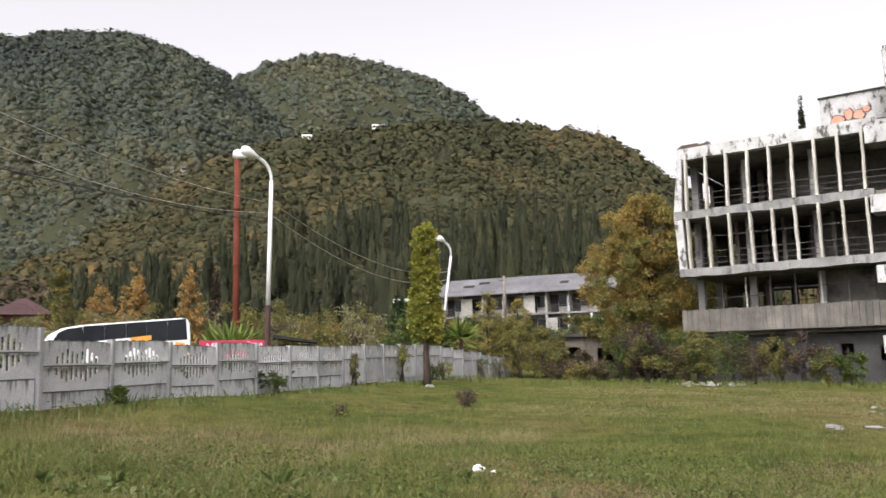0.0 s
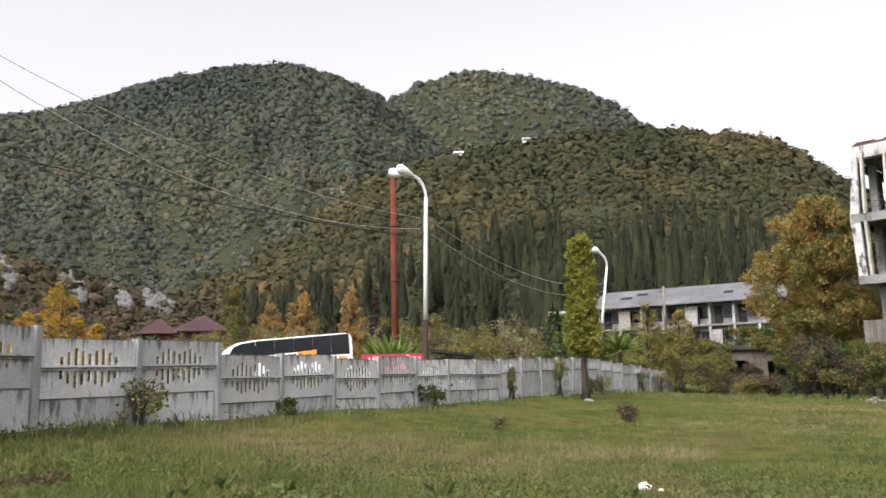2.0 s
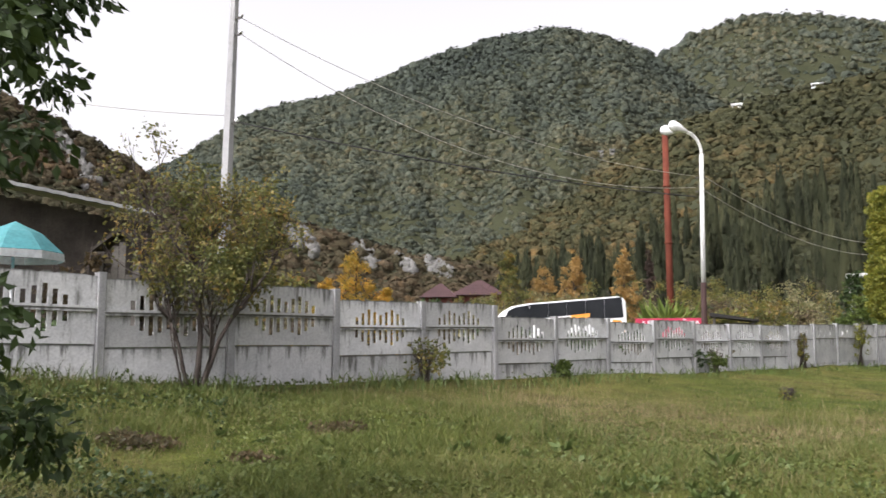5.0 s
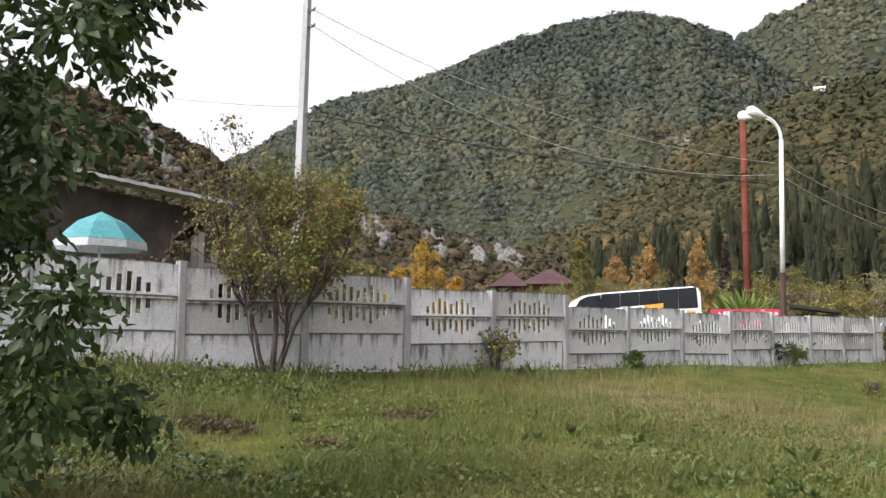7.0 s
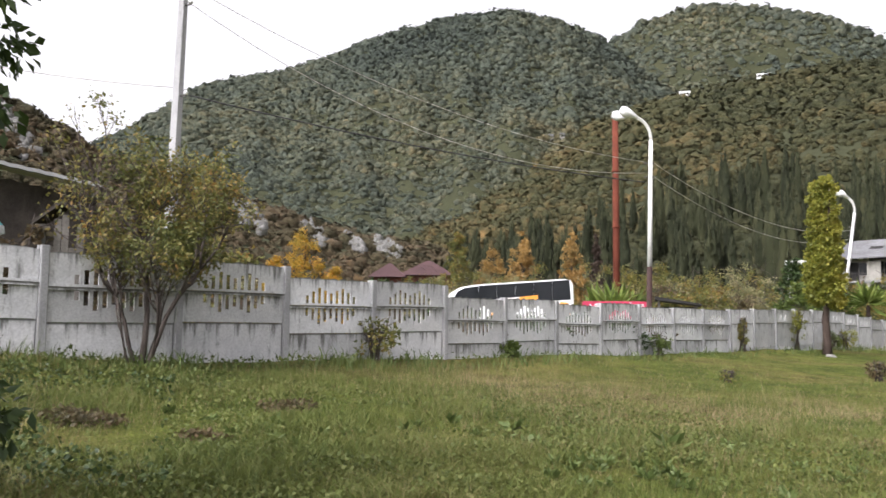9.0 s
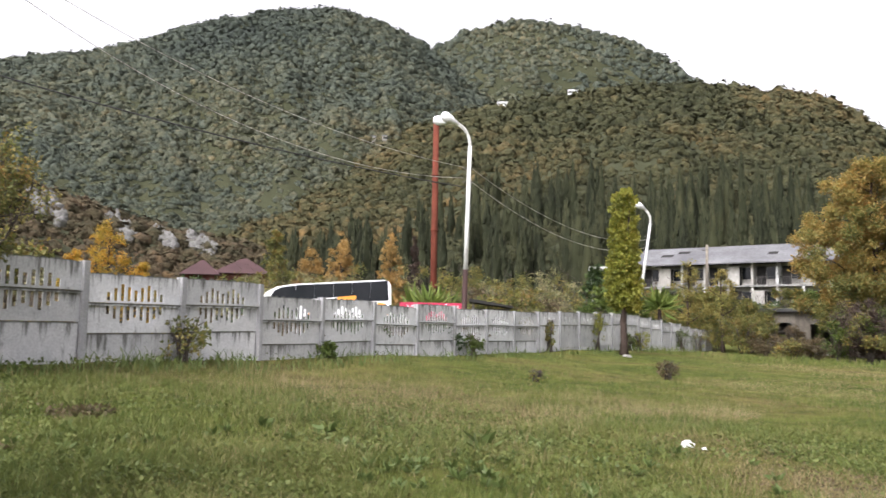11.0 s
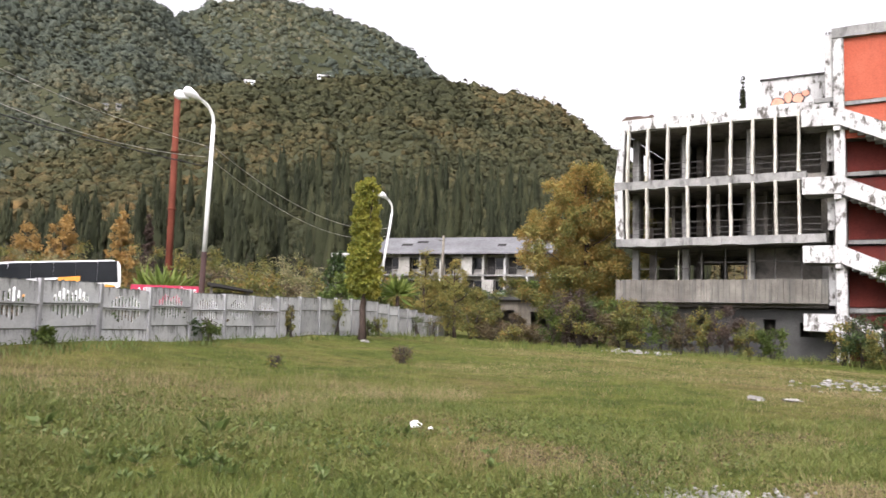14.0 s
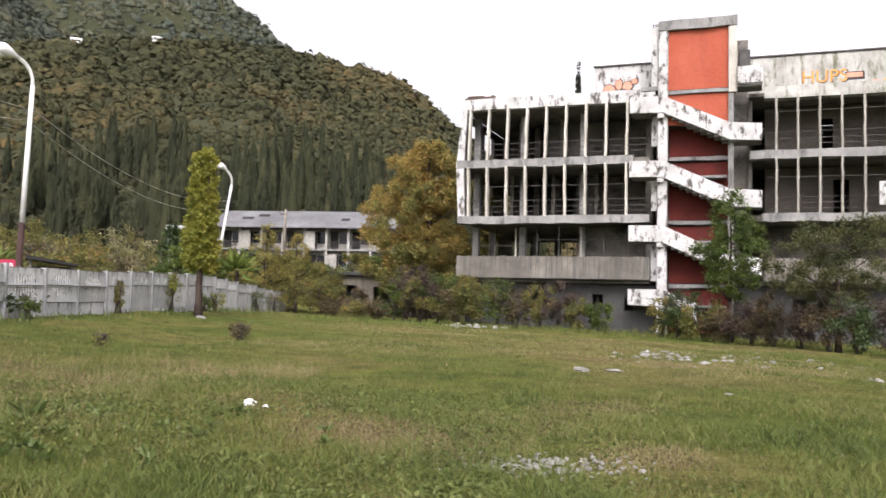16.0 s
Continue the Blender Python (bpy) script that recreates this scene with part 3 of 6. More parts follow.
for ca, w in OUT:
    n = 210
    along = rng.uniform(-1, 1, n)
    a, s = ca + w * (1.15 * along + 0.25 * rng.normal(0, 1, n)), 0.80 - 0.13 * along + rng.normal(0, 0.045, n)
    c = left_hill.place(a, left_hill.foot + s * (left_hill.crest - left_hill.foot))
    v, f = blobs(c + [0, 0, 0.7], rng.choice([0.3, 0.5, 0.8, 1.15], n, p=[0.35, 0.3, 0.25, 0.1]), rng, 1.5, 0.4)
    tagged(arrays("rock_outcrop", v, f, "rock"), "pale limestone outcrop breaking through hillside scrub", "rock", "outcrops on the hill", "stuff")

# ---- the long fence ----
TOPS = {-6: 2.3, -5: 2.3, -4: 2.27, -3: 2.25, -2: 2.25, -1: 2.24, 0: 2.17, 1: 2.2, 2: 2.02, 3: 2.05, 4: 1.81, 5: 1.84, 6: 1.78, 7: 1.86, 8: 1.79, 9: 1.84, 10: 1.83, 11: 1.87,
        12: 1.92, 13: 1.97, 14: 2.0, 15: 2.02, 16: 2.02, 17: 1.93, 18: 1.84, 19: 1.75, 20: 1.73, 21: 1.58, 22: 1.49, 23: 1.44, 24: 1.4, 25: 1.36}
PW, PH, PT = 1.94, 0.50, 0.03                        # a panel's width, height and thickness


def slotted(top):
    """A cast panel as upright strips with slots between; the upper one arched and scalloped, the lower one hanging."""
    bm = bmesh.new()
    gap, bar, count = 0.074, 0.064, 9
    at = (PW - count * gap - (count - 1) * bar) / 2
    cuts = [0.0, at * 0.5]
    for i in range(count):
        cuts += [at, at + gap]
        at += gap + bar
    cuts += [(cuts[-1] + PW) / 2, PW]

    def edge(x):
        c = x / PW
        return PH - 0.035 + 0.030 * abs(math.sin(c * math.pi * 7)) + 0.014 * math.sin(c * 61) if top else PH - 0.006

    def strip(x0, x1, z0, z1, rim):
        vs = box(bm, x0, x1, 0, 0.016, z0, z1)
        if rim:
            for v in vs[4:]:
                v.co.z = edge(v.co.x)

    for i, (x0, x1) in enumerate(zip(cuts, cuts[1:])):
        if i >= 2 and i % 2 == 0 and i < 2 + 2 * count:
            c = (i - 2) / (2 * count - 2)
            lift = 0.14 + 0.05 * math.sin(math.pi * c) + 0.055 * (1 - math.cos(4 * math.pi * c))
            if top:
                strip(x0, x1, 0.0, 0.035, False)
                strip(x0, x1, 0.035 + lift, PH, True)
            else:
                strip(x0, x1, 0.0, PH - 0.05 - lift, False)
                strip(x0, x1, PH - 0.05, PH, True)
        else:
            strip(x0, x1, 0.0, PH, True)
    box(bm, 0.0, PW, -0.045, 0.0, 0.0 if top else PH - 0.05, 0.035 if top else PH - 0.006)
    bmesh.ops.remove_doubles(bm, verts=bm.verts, dist=0.0005)
    me = bpy.data.meshes.new("panel")
    bm.to_mesh(me)
    bm.free()
    me.materials.append(M["fence"])
    return me


def plain(kind):
    bm = bmesh.new()
    n = 24
    for i in range(n if kind == "relief" else 1):
        if kind == "relief":
            vs = box(bm, i * PW / n, (i + 1) * PW / n, 0, PT, 0, PH)
            for v in vs[4:]:
                v.co.z = PH - 0.03 + 0.02 * abs(math.sin(v.co.x * 11))
        else:
            box(bm, 0, PW, 0, PT, -0.4, PH - 0.012, 0.008)
    if kind == "relief":
        for c in (0.55, 1.0, 1.45):
            prism(bm, [(c - 0.17, 0.04), (c, 0.30), (c + 0.17, 0.04), (c + 0.12, 0.04), (c, 0.23), (c - 0.12, 0.04)], 1, -0.02, -0.001)
    bmesh.ops.remove_doubles(bm, verts=bm.verts, dist=0.0005)
    me = bpy.data.meshes.new("panel")
    bm.to_mesh(me)
    bm.free()
    me.materials.append(M["fence"])
    return me


bm = bmesh.new()
prism(bm, [(-0.06, -0.045), (-0.045, -0.055), (0.045, -0.055), (0.06, -0.045), (0.06, -0.005), (0.035, 0.0), (0.035, 0.045), (0.06, 0.05), (0.06, 0.10), (-0.06, 0.10), (-0.06, 0.05), (-0.035, 0.045), (-0.035, 0.0), (-0.06, -0.005)], 2, -2.0, 0.0)
POST = bpy.data.meshes.new("post")
bm.to_mesh(POST)
bm.free()
POST.materials.append(M["post"])
PANELS = {"top": slotted(True), "mid": slotted(False), "low": plain("low"), "relief": plain("relief")}
fence = empty("concrete_fence", pose(FX, FY, 0, 0, 0, 90 - 15.45), "long grey precast concrete panel fence with slotted arches", "fence")
rf = random.Random(4)
for k, top in TOPS.items():
    before = TOPS.get(k - 1, top)
    ob = link_mesh("post", POST, None, fence)
    ob.matrix_basis = pose(2.06 * k, 0, max(top, before) - 0.01 + rf.uniform(-0.02, 0.02), rf.uniform(-0.6, 0.6), rf.uniform(-0.6, 0.6), 0)
    if k == 25:
        break
    kinds = ("top", "mid", "low") if k < 11 else ("relief", "low", "low")
    tilt = rf.uniform(-0.9, 0.9)
    for row, kind in enumerate(kinds):
        ob = link_mesh("panel", PANELS[kind], None, fence)
        ob.matrix_basis = pose(2.06 * k + 0.06, 0.002 + rf.uniform(-0.008, 0.008), top - PH * (row + 1), 0, tilt, 0) @ pose(0, 0.022 if row == 2 else 0, 0)

# ---- the derelict building ----
BO, BA = (12.575, 47.651, 0.0), -34.222               # the front corner and the front's heading
block = empty("derelict_building", pose(*BO, 0, 0, BA), "derelict concrete building with white fins and open floors", "building")
tower = empty("stair_tower", pose(*BO, 0, 0, BA), "stair tower with orange-red panels and white zigzag parapets", "tower")
wing = empty("derelict_building", pose(*BO, 0, 0, BA), "derelict concrete wing with fins and beige inner walls", "building")
FLOORS = ((2.20, 2.55), (5.62, 6.05), (8.93, 9.38), (12.34, 12.62))


def bx(name, mat, parent, *dims, bev=0.03, label=""):
    bm = bmesh.new()
    box(bm, *dims, bev=bev)
    return part(name, bm, mat, parent, label)


def ragged(name, mat, parent, u0, u1, v0, v1, z0, z1, seed, amount=0.05, step=0.45):
    """A slab edge or band with chipped, uneven edges."""
    r = random.Random(seed)
    n = max(2, int((u1 - u0) / step))
    us = [u0 + (u1 - u0) * i / n for i in range(n + 1)]
    bm = bmesh.new()
    rows = []
    for u in us:
        a, c, d = r.uniform(-amount, amount * 0.3), r.uniform(-amount * 0.4, amount * 0.4), r.uniform(0, amount)
        rows.append([bm.verts.new(p) for p in ((u, v0 + d, z0 - a), (u, v1, z0), (u, v1, z1), (u, v0 + d * 0.6, z1 + c))])
    for a, c in zip(rows, rows[1:]):
        for i in range(4):
            bm.faces.new((a[i], c[i], c[(i + 1) % 4], a[(i + 1) % 4]))
    bm.faces.new(rows[0])
    bm.faces.new(rows[-1][::-1])
    bmesh.ops.recalc_face_normals(bm, faces=bm.faces)
    return part(name, bm, mat, parent)


def wall_with_holes(name, mat, parent, u0, u1, v0, v1, z0, z1, holes, label=""):
    """A wall built round its openings (u0, u1, z0, z1), in order along u."""
    bm = bmesh.new()
    at = u0
    for h0, h1, hz0, hz1 in holes:
        box(bm, at, h0, v0, v1, z0, z1)
        if hz0 > z0:
            box(bm, h0, h1, v0, v1, z0, hz0)
        if hz1 < z1:
            box(bm, h0, h1, v0, v1, hz1, z1)
        at = h1
    box(bm, at, u1, v0, v1, z0, z1)
    bmesh.ops.remove_doubles(bm, verts=bm.verts, dist=0.0005)
    return part(name, bm, mat, parent, label)


def fin(parent, u, v_low, v_high, z0, z1, mat="cream", wide=0.13, deep=0.32, seed=0):
    r = random.Random(seed)
    bm = bmesh.new()
    n = 7
    rows = []
    for i in range(n):
        t = i / (n - 1)
        v, z = v_low + (v_high - v_low) * t, z0 + (z1 - z0) * t
        j, w = r.uniform(-0.015, 0.015), wide * r.uniform(0.88, 1.05)
        rows.append([bm.verts.new(p) for p in ((u - w / 2 + j, v, z), (u + w / 2 + j, v, z), (u + w / 2 + j, v + deep, z), (u - w / 2 + j, v + deep, z))])
    for a, c in zip(rows, rows[1:]):
        for i in range(4):
            bm.faces.new((a[i], a[(i + 1) % 4], c[(i + 1) % 4], c[i]))
    bm.faces.new(rows[0][::-1])
    bm.faces.new(rows[-1])
    return part("fin", bm, mat, parent)


def rail(parent, u0, u1, v, z, thick=0.025, name="rail"):
    bm = bmesh.new()
    box(bm, u0, u1, v, v + thick, z, z + thick)
    return part(name, bm, "steel", parent)


U1, DEEP = 11.1, 9.0
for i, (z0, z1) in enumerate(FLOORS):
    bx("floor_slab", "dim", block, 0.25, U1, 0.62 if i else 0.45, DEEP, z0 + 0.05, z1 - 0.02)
ragged("slab_edge", "grey", block, 0.0, U1, -0.08, 0.6, 5.60, 6.07, 1, 0.06)
ragged("slab_edge", "grey", block, -0.1, 10.2, -0.02, 0.6, 8.92, 9.40, 2, 0.07)
ragged("roof_band", "white", block, 0.18, 11.35, 0.20, 0.7, 12.42, 13.10, 3, 0.04, 0.9)
bx("roof_edge", "grey", block, 10.6, 11.5, 0.15, 0.75, 12.95, 13.22)
for i in range(9):
    u = 0.62 + 1.153 * i
    fin(block, u, -0.10, 0.16, 9.38, 12.62, seed=i)
    fin(block, u, 0.03, -0.10, 6.0, 8.98, seed=20 + i)
bm = bmesh.new()
prism(bm, [(0.20, 12.5), (-0.16, 9.2), (0.0, 6.0), (0.42, 6.0), (0.30, 9.2), (0.46, 12.5)], 1, 0.04, 0.24)
part("end_panel", bm, "white", block)
for u in (0.35, 3.3, 6.9, 10.7):
    for z0, z1 in ((-0.3, 2.2), (2.55, 5.6), (6.05, 8.93), (9.38, 12.34)):
        for v in (1.9, 5.4):
            if u < 1 and v > 3 and z0 > 3:
                continue
            # columns deeper inside take the dim colour in place of grey
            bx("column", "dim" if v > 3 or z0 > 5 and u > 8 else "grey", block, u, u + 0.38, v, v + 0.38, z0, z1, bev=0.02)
bm = bmesh.new()
for v0, v1 in ((0.7, 1.5), (3.6, 4.5), (6.6, 9.0)):
    box(bm, 0.02, 0.24, v0, v1, 6.02, 12.395)
for z0, z1 in ((6.02, 6.6), (8.7, 10.0), (12.0, 12.395)):
    box(bm, 0.02, 0.24, 1.5, 3.6, z0, z1)
    box(bm, 0.02, 0.24, 4.5, 6.6, z0, z1)
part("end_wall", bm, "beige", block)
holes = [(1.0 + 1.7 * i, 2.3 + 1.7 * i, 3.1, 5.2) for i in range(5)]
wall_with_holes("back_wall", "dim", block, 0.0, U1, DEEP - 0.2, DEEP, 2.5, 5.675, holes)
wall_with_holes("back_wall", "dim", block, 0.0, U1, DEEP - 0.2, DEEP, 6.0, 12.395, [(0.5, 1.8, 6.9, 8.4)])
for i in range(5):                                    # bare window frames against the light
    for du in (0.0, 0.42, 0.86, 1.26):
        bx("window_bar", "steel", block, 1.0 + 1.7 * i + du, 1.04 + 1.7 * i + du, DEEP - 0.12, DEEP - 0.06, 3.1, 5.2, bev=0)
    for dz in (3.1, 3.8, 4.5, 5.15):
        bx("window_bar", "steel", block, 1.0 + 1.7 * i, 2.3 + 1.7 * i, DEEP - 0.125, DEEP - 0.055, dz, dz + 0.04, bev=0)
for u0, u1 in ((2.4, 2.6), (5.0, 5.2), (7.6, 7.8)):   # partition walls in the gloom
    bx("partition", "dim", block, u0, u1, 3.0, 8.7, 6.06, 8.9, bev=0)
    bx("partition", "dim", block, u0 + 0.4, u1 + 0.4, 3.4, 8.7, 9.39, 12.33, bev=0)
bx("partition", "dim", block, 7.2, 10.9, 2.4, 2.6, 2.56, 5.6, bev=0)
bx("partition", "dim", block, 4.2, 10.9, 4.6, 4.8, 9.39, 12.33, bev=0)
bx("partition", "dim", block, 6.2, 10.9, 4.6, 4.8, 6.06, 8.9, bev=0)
for z in (6.35, 6.65, 7.0, 7.85):
    rail(block, 0.7, 9.9 if z > 7.5 else 10.9, 0.42, z)
for z in (9.75, 10.05, 10.4):
    rail(block, 0.7, 10.9, 0.5, z)
for i in range(7):                                    # window frames behind the balcony
    u = 1.9 + 1.3 * i
    bx("window_post", "cream" if i % 3 == 1 else "steel", block, u, u + 0.07, 1.35, 1.42, 2.56, 5.5, bev=0)
rail(block, 4.3, 10.9, 1.36, 4.75, 0.05, "window_bar")
rail(block, 0.9, 4.3, 1.36, 4.4, 0.05, "window_bar")
bx("balcony_slab", "grey", block, 0.05, 11.15, 0.0, 0.5, 2.45, 2.62)
rr = random.Random(12)
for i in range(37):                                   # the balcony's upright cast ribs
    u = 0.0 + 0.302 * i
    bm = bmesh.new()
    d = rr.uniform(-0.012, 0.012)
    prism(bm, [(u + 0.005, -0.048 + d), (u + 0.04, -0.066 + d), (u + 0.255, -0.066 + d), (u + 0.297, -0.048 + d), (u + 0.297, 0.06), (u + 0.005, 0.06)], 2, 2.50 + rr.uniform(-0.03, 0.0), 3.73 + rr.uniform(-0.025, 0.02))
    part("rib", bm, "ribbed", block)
bx("parapet_back", "grey", block, 0.0, 11.17, 0.062, 0.14, 2.63, 3.70, bev=0.01)
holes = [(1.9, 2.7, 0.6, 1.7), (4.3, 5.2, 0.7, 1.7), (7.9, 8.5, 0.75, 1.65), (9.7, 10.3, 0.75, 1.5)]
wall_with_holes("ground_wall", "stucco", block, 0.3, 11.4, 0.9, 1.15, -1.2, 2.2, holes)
bx("inner_wall", "dim", block, 0.3, 11.4, 4.0, 4.2, -0.4, 2.2, bev=0)
wall_with_holes("rear_wall", "dim", block, 0.0, U1, DEEP - 0.2, DEEP, -0.5, 2.2, [])
for i in range(3):                                    # a loose course of bricks on the roof's end
    for j in range(9):
        if (i, j) in ((2, 0), (2, 6), (2, 7)):
            continue
        bm = bmesh.new()
        u = 0.2 + 0.205 * j + (0.1 if i % 2 else 0)
        box(bm, u, u + 0.195, 0.24, 0.36, 13.11 + 0.073 * i, 13.178 + 0.073 * i, bev=0.006)
        part("brick", bm, "brick", block)
wall_with_holes("penthouse_wall", "white", block, 7.66, 11.5, 2.2, 2.4, 12.6, 15.08, [])
bx("penthouse_coping", "steel", block, 7.6, 11.5, 2.1, 2.5, 15.085, 15.16, bev=0.01)
bx("penthouse_side", "white", block, 7.66, 7.86, 2.405, 7.0, 12.6, 15.08)
bx("roof_deck", "grey", block, 0.3, 11.4, 0.72, DEEP, 12.63, 12.70)


def blot(name, mat, parent, u, z, ru, rz, v, seed, turns=14):
    """A flat sprayed shape on a wall."""
    r = random.Random(seed)
    bm = bmesh.new()
    pts = [(u + ru * r.uniform(0.75, 1.1) * math.cos(2 * math.pi * i / turns), z + rz * r.uniform(0.75, 1.1) * math.sin(2 * math.pi * i / turns)) for i in range(turns)]
    prism(bm, pts, 1, v - 0.006, v)
    return part(name, bm, mat, parent)


for i, (u, z, ru, rz) in enumerate(((8.55, 13.72, 0.42, 0.34), (9.1, 13.95, 0.28, 0.42), (9.6, 13.85, 0.34, 0.36), (10.0, 14.1, 0.24, 0.22))):
    blot("graffiti_outline", "black", block, u, z, ru, rz, 2.196, i)
    blot("graffiti_fill", "pink", block, u - 0.02, z + 0.02, ru * 0.82, rz * 0.82, 2.187, i)
blot("graffiti_outline", "black", block, 11.0, 13.6, 0.42, 0.26, 2.196, 9)

# the stair tower
bx("pier", "white", tower, 11.52, 12.04, 0.0, 0.55, -1.2, 16.25, bev=0.04)
bx("pier", "cream", tower, 15.18, 15.62, 0.02, 0.55, 12.6, 16.25, bev=0.04)
bx("pier", "grey", tower, 15.18, 15.46, 0.06, 0.5, -1.2, 12.595, bev=0.03)
bx("side_shaft", "white", tower, 11.12, 11.5, 0.3, 1.6, 13.1, 16.6, bev=0.03)
ragged("crown_beam", "grey", tower, 11.5, 15.64, -0.03, 0.6, 16.25, 16.8, 31, 0.05)
for u in (11.2, 11.34, 11.45):
    bx("anchor_stub", "steel", tower, u - 0.04, u + 0.04, 0.5, 0.6, 16.6, 16.82, bev=0)
bx("panel", "red", tower, 12.045, 15.175, 0.22, 0.45, 12.95, 16.245, bev=0)
bx("panel", "red", tower, 12.045, 15.175, 0.28, 0.45, 11.0, 12.68, bev=0)
# set-back panels below the flights, their shade painted in as darker red
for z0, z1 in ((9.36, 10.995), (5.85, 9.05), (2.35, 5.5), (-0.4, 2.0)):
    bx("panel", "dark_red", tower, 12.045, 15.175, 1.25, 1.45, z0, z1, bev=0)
for z in (12.63, 9.08, 5.52, 2.02):
    ragged("cross_beam", "grey", tower, 12.045, 15.175, 0.12 if z > 12 else 1.0, 1.6, z + 0.06, z + 0.27, int(z * 10), 0.04)
for z in (12.63, 9.08, 5.52, 2.02):
    bx("stair_deck", "grey", tower, 10.1, 15.1, 0.56, 1.24, z - 1.0, z - 0.86, bev=0.01)
bx("back_mass", "dim", tower, 11.3, 16.19, 1.7, 8.0, -0.4, 15.9, bev=0)
bx("roof_box", "steel", tower, 15.75, 16.3, 1.5, 2.2, 14.4, 15.3, bev=0.02)
for n, z in enumerate((12.55, 9.0, 5.45, 1.97)):
    bm = bmesh.new()
    prism(bm, [(10.03, z), (11.86, z - 0.02), (11.86, z - 0.92), (10.03, z - 0.88)], 1, -0.28, -0.10)
    part("landing_parapet", bm, "white", tower)
    bx("landing_floor", "grey", tower, 10.05, 11.85, -0.098, 1.2, z - 0.9, z - 0.72, bev=0.01)
    bx("landing_bracket", "white", tower, 11.52, 11.86, -0.22, -0.005, z - 1.20, z - 0.93, bev=0.01)
    lo = -2.0 if n < 3 else -1.6
    bm = bmesh.new()
    e = 15.2 if n < 3 else 13.6
    prism(bm, [(11.865, z - 0.03), (e, z + lo * (e - 11.865) / 3.335 * 0.8), (e, z + lo * (e - 11.865) / 3.335 * 0.8 - 0.92), (11.865, z - 0.95)], 1, -0.27, -0.09)
    part("flight_parapet", bm, "white", tower)
    for k in range(9):
        bm = bmesh.new()
        u = 11.9 + k * (e - 11.9) / 9
        zz = z - 0.95 + 0.12 + lo * 0.8 * (u - 11.865) / 3.335
        box(bm, u, u + (e - 11.9) / 9 - 0.004, -0.085, 1.1, zz - 0.28, zz)
        part("step", bm, "grey", tower)
    if n < 3:
        bm = bmesh.new()
        prism(bm, [(15.21, z - 1.63), (16.87, z - 1.76), (16.87, z - 2.66), (15.21, z - 2.55)], 1, -0.29, -0.11)
        part("landing_parapet", bm, "white", tower)
        bx("landing_floor", "grey", tower, 15.22, 16.85, -0.108, 1.2, z - 2.66, z - 2.48, bev=0.01)
bx("landing_parapet", "white", tower, 15.64, 16.9, -0.25, -0.07, 12.98, 13.92, bev=0.03)
bx("landing_floor", "grey", tower, 15.64, 16.88, -0.068, 1.2, 12.85, 12.97, bev=0.01)
bx("white_jamb", "white", tower, 11.14, 11.5, 0.5, 0.72, 9.9, 11.6)
bx("white_jamb", "white", tower, 11.14, 11.5, 0.5, 0.72, 6.3, 8.0)
bx("white_jamb", "white", tower, 11.14, 11.5, 0.5, 0.72, 2.4, 4.5)

# the wing beyond the tower
WU0, WU1 = 16.2, 33.0
for z0, z1 in FLOORS:
    bx("floor_slab", "dim", wing, WU0, WU1, 0.62, DEEP, z0 + 0.05, z1 - 0.02)
ragged("slab_edge", "grey", wing, 16.9, WU1, 0.0, 0.6, 5.62, 6.06, 41, 0.06)
ragged("slab_edge", "grey", wing, 16.3, WU1, 0.0, 0.6, 8.92, 9.40, 42, 0.06, 0.9)
ragged("roof_band", "mossy", wing, 17.0, WU1, 0.15, 0.75, 12.15, 12.80, 43, 0.06, 1.1)
bx("setback_parapet", "mossy", wing, 16.0, WU1, 1.9, 2.1, 12.62, 14.9, bev=0.03)
bx("setback_coping", "steel", wing, 16.0, WU1, 1.82, 2.18, 14.905, 14.98, bev=0.01)
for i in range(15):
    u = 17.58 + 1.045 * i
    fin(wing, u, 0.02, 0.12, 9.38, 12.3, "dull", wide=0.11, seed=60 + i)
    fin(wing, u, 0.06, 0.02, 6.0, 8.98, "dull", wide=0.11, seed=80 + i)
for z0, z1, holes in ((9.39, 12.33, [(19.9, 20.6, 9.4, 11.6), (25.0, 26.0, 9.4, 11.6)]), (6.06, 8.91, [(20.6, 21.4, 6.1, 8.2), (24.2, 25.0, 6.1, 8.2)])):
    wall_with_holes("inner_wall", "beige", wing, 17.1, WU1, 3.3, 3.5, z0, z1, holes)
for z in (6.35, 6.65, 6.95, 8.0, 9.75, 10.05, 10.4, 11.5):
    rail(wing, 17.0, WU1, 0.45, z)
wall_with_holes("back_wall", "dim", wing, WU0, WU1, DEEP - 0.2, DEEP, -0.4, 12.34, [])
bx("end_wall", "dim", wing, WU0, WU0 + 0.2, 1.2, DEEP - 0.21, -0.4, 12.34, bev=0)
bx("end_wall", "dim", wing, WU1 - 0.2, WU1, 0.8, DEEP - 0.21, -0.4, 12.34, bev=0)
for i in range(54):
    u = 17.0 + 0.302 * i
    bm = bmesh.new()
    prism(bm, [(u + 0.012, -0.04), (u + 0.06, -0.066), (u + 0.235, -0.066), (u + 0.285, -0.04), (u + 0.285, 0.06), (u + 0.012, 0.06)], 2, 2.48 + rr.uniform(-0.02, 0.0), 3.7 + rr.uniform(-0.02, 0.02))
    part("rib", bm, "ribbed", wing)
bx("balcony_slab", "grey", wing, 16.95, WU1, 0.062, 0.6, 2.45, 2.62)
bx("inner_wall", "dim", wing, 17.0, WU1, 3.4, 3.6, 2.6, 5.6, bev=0)
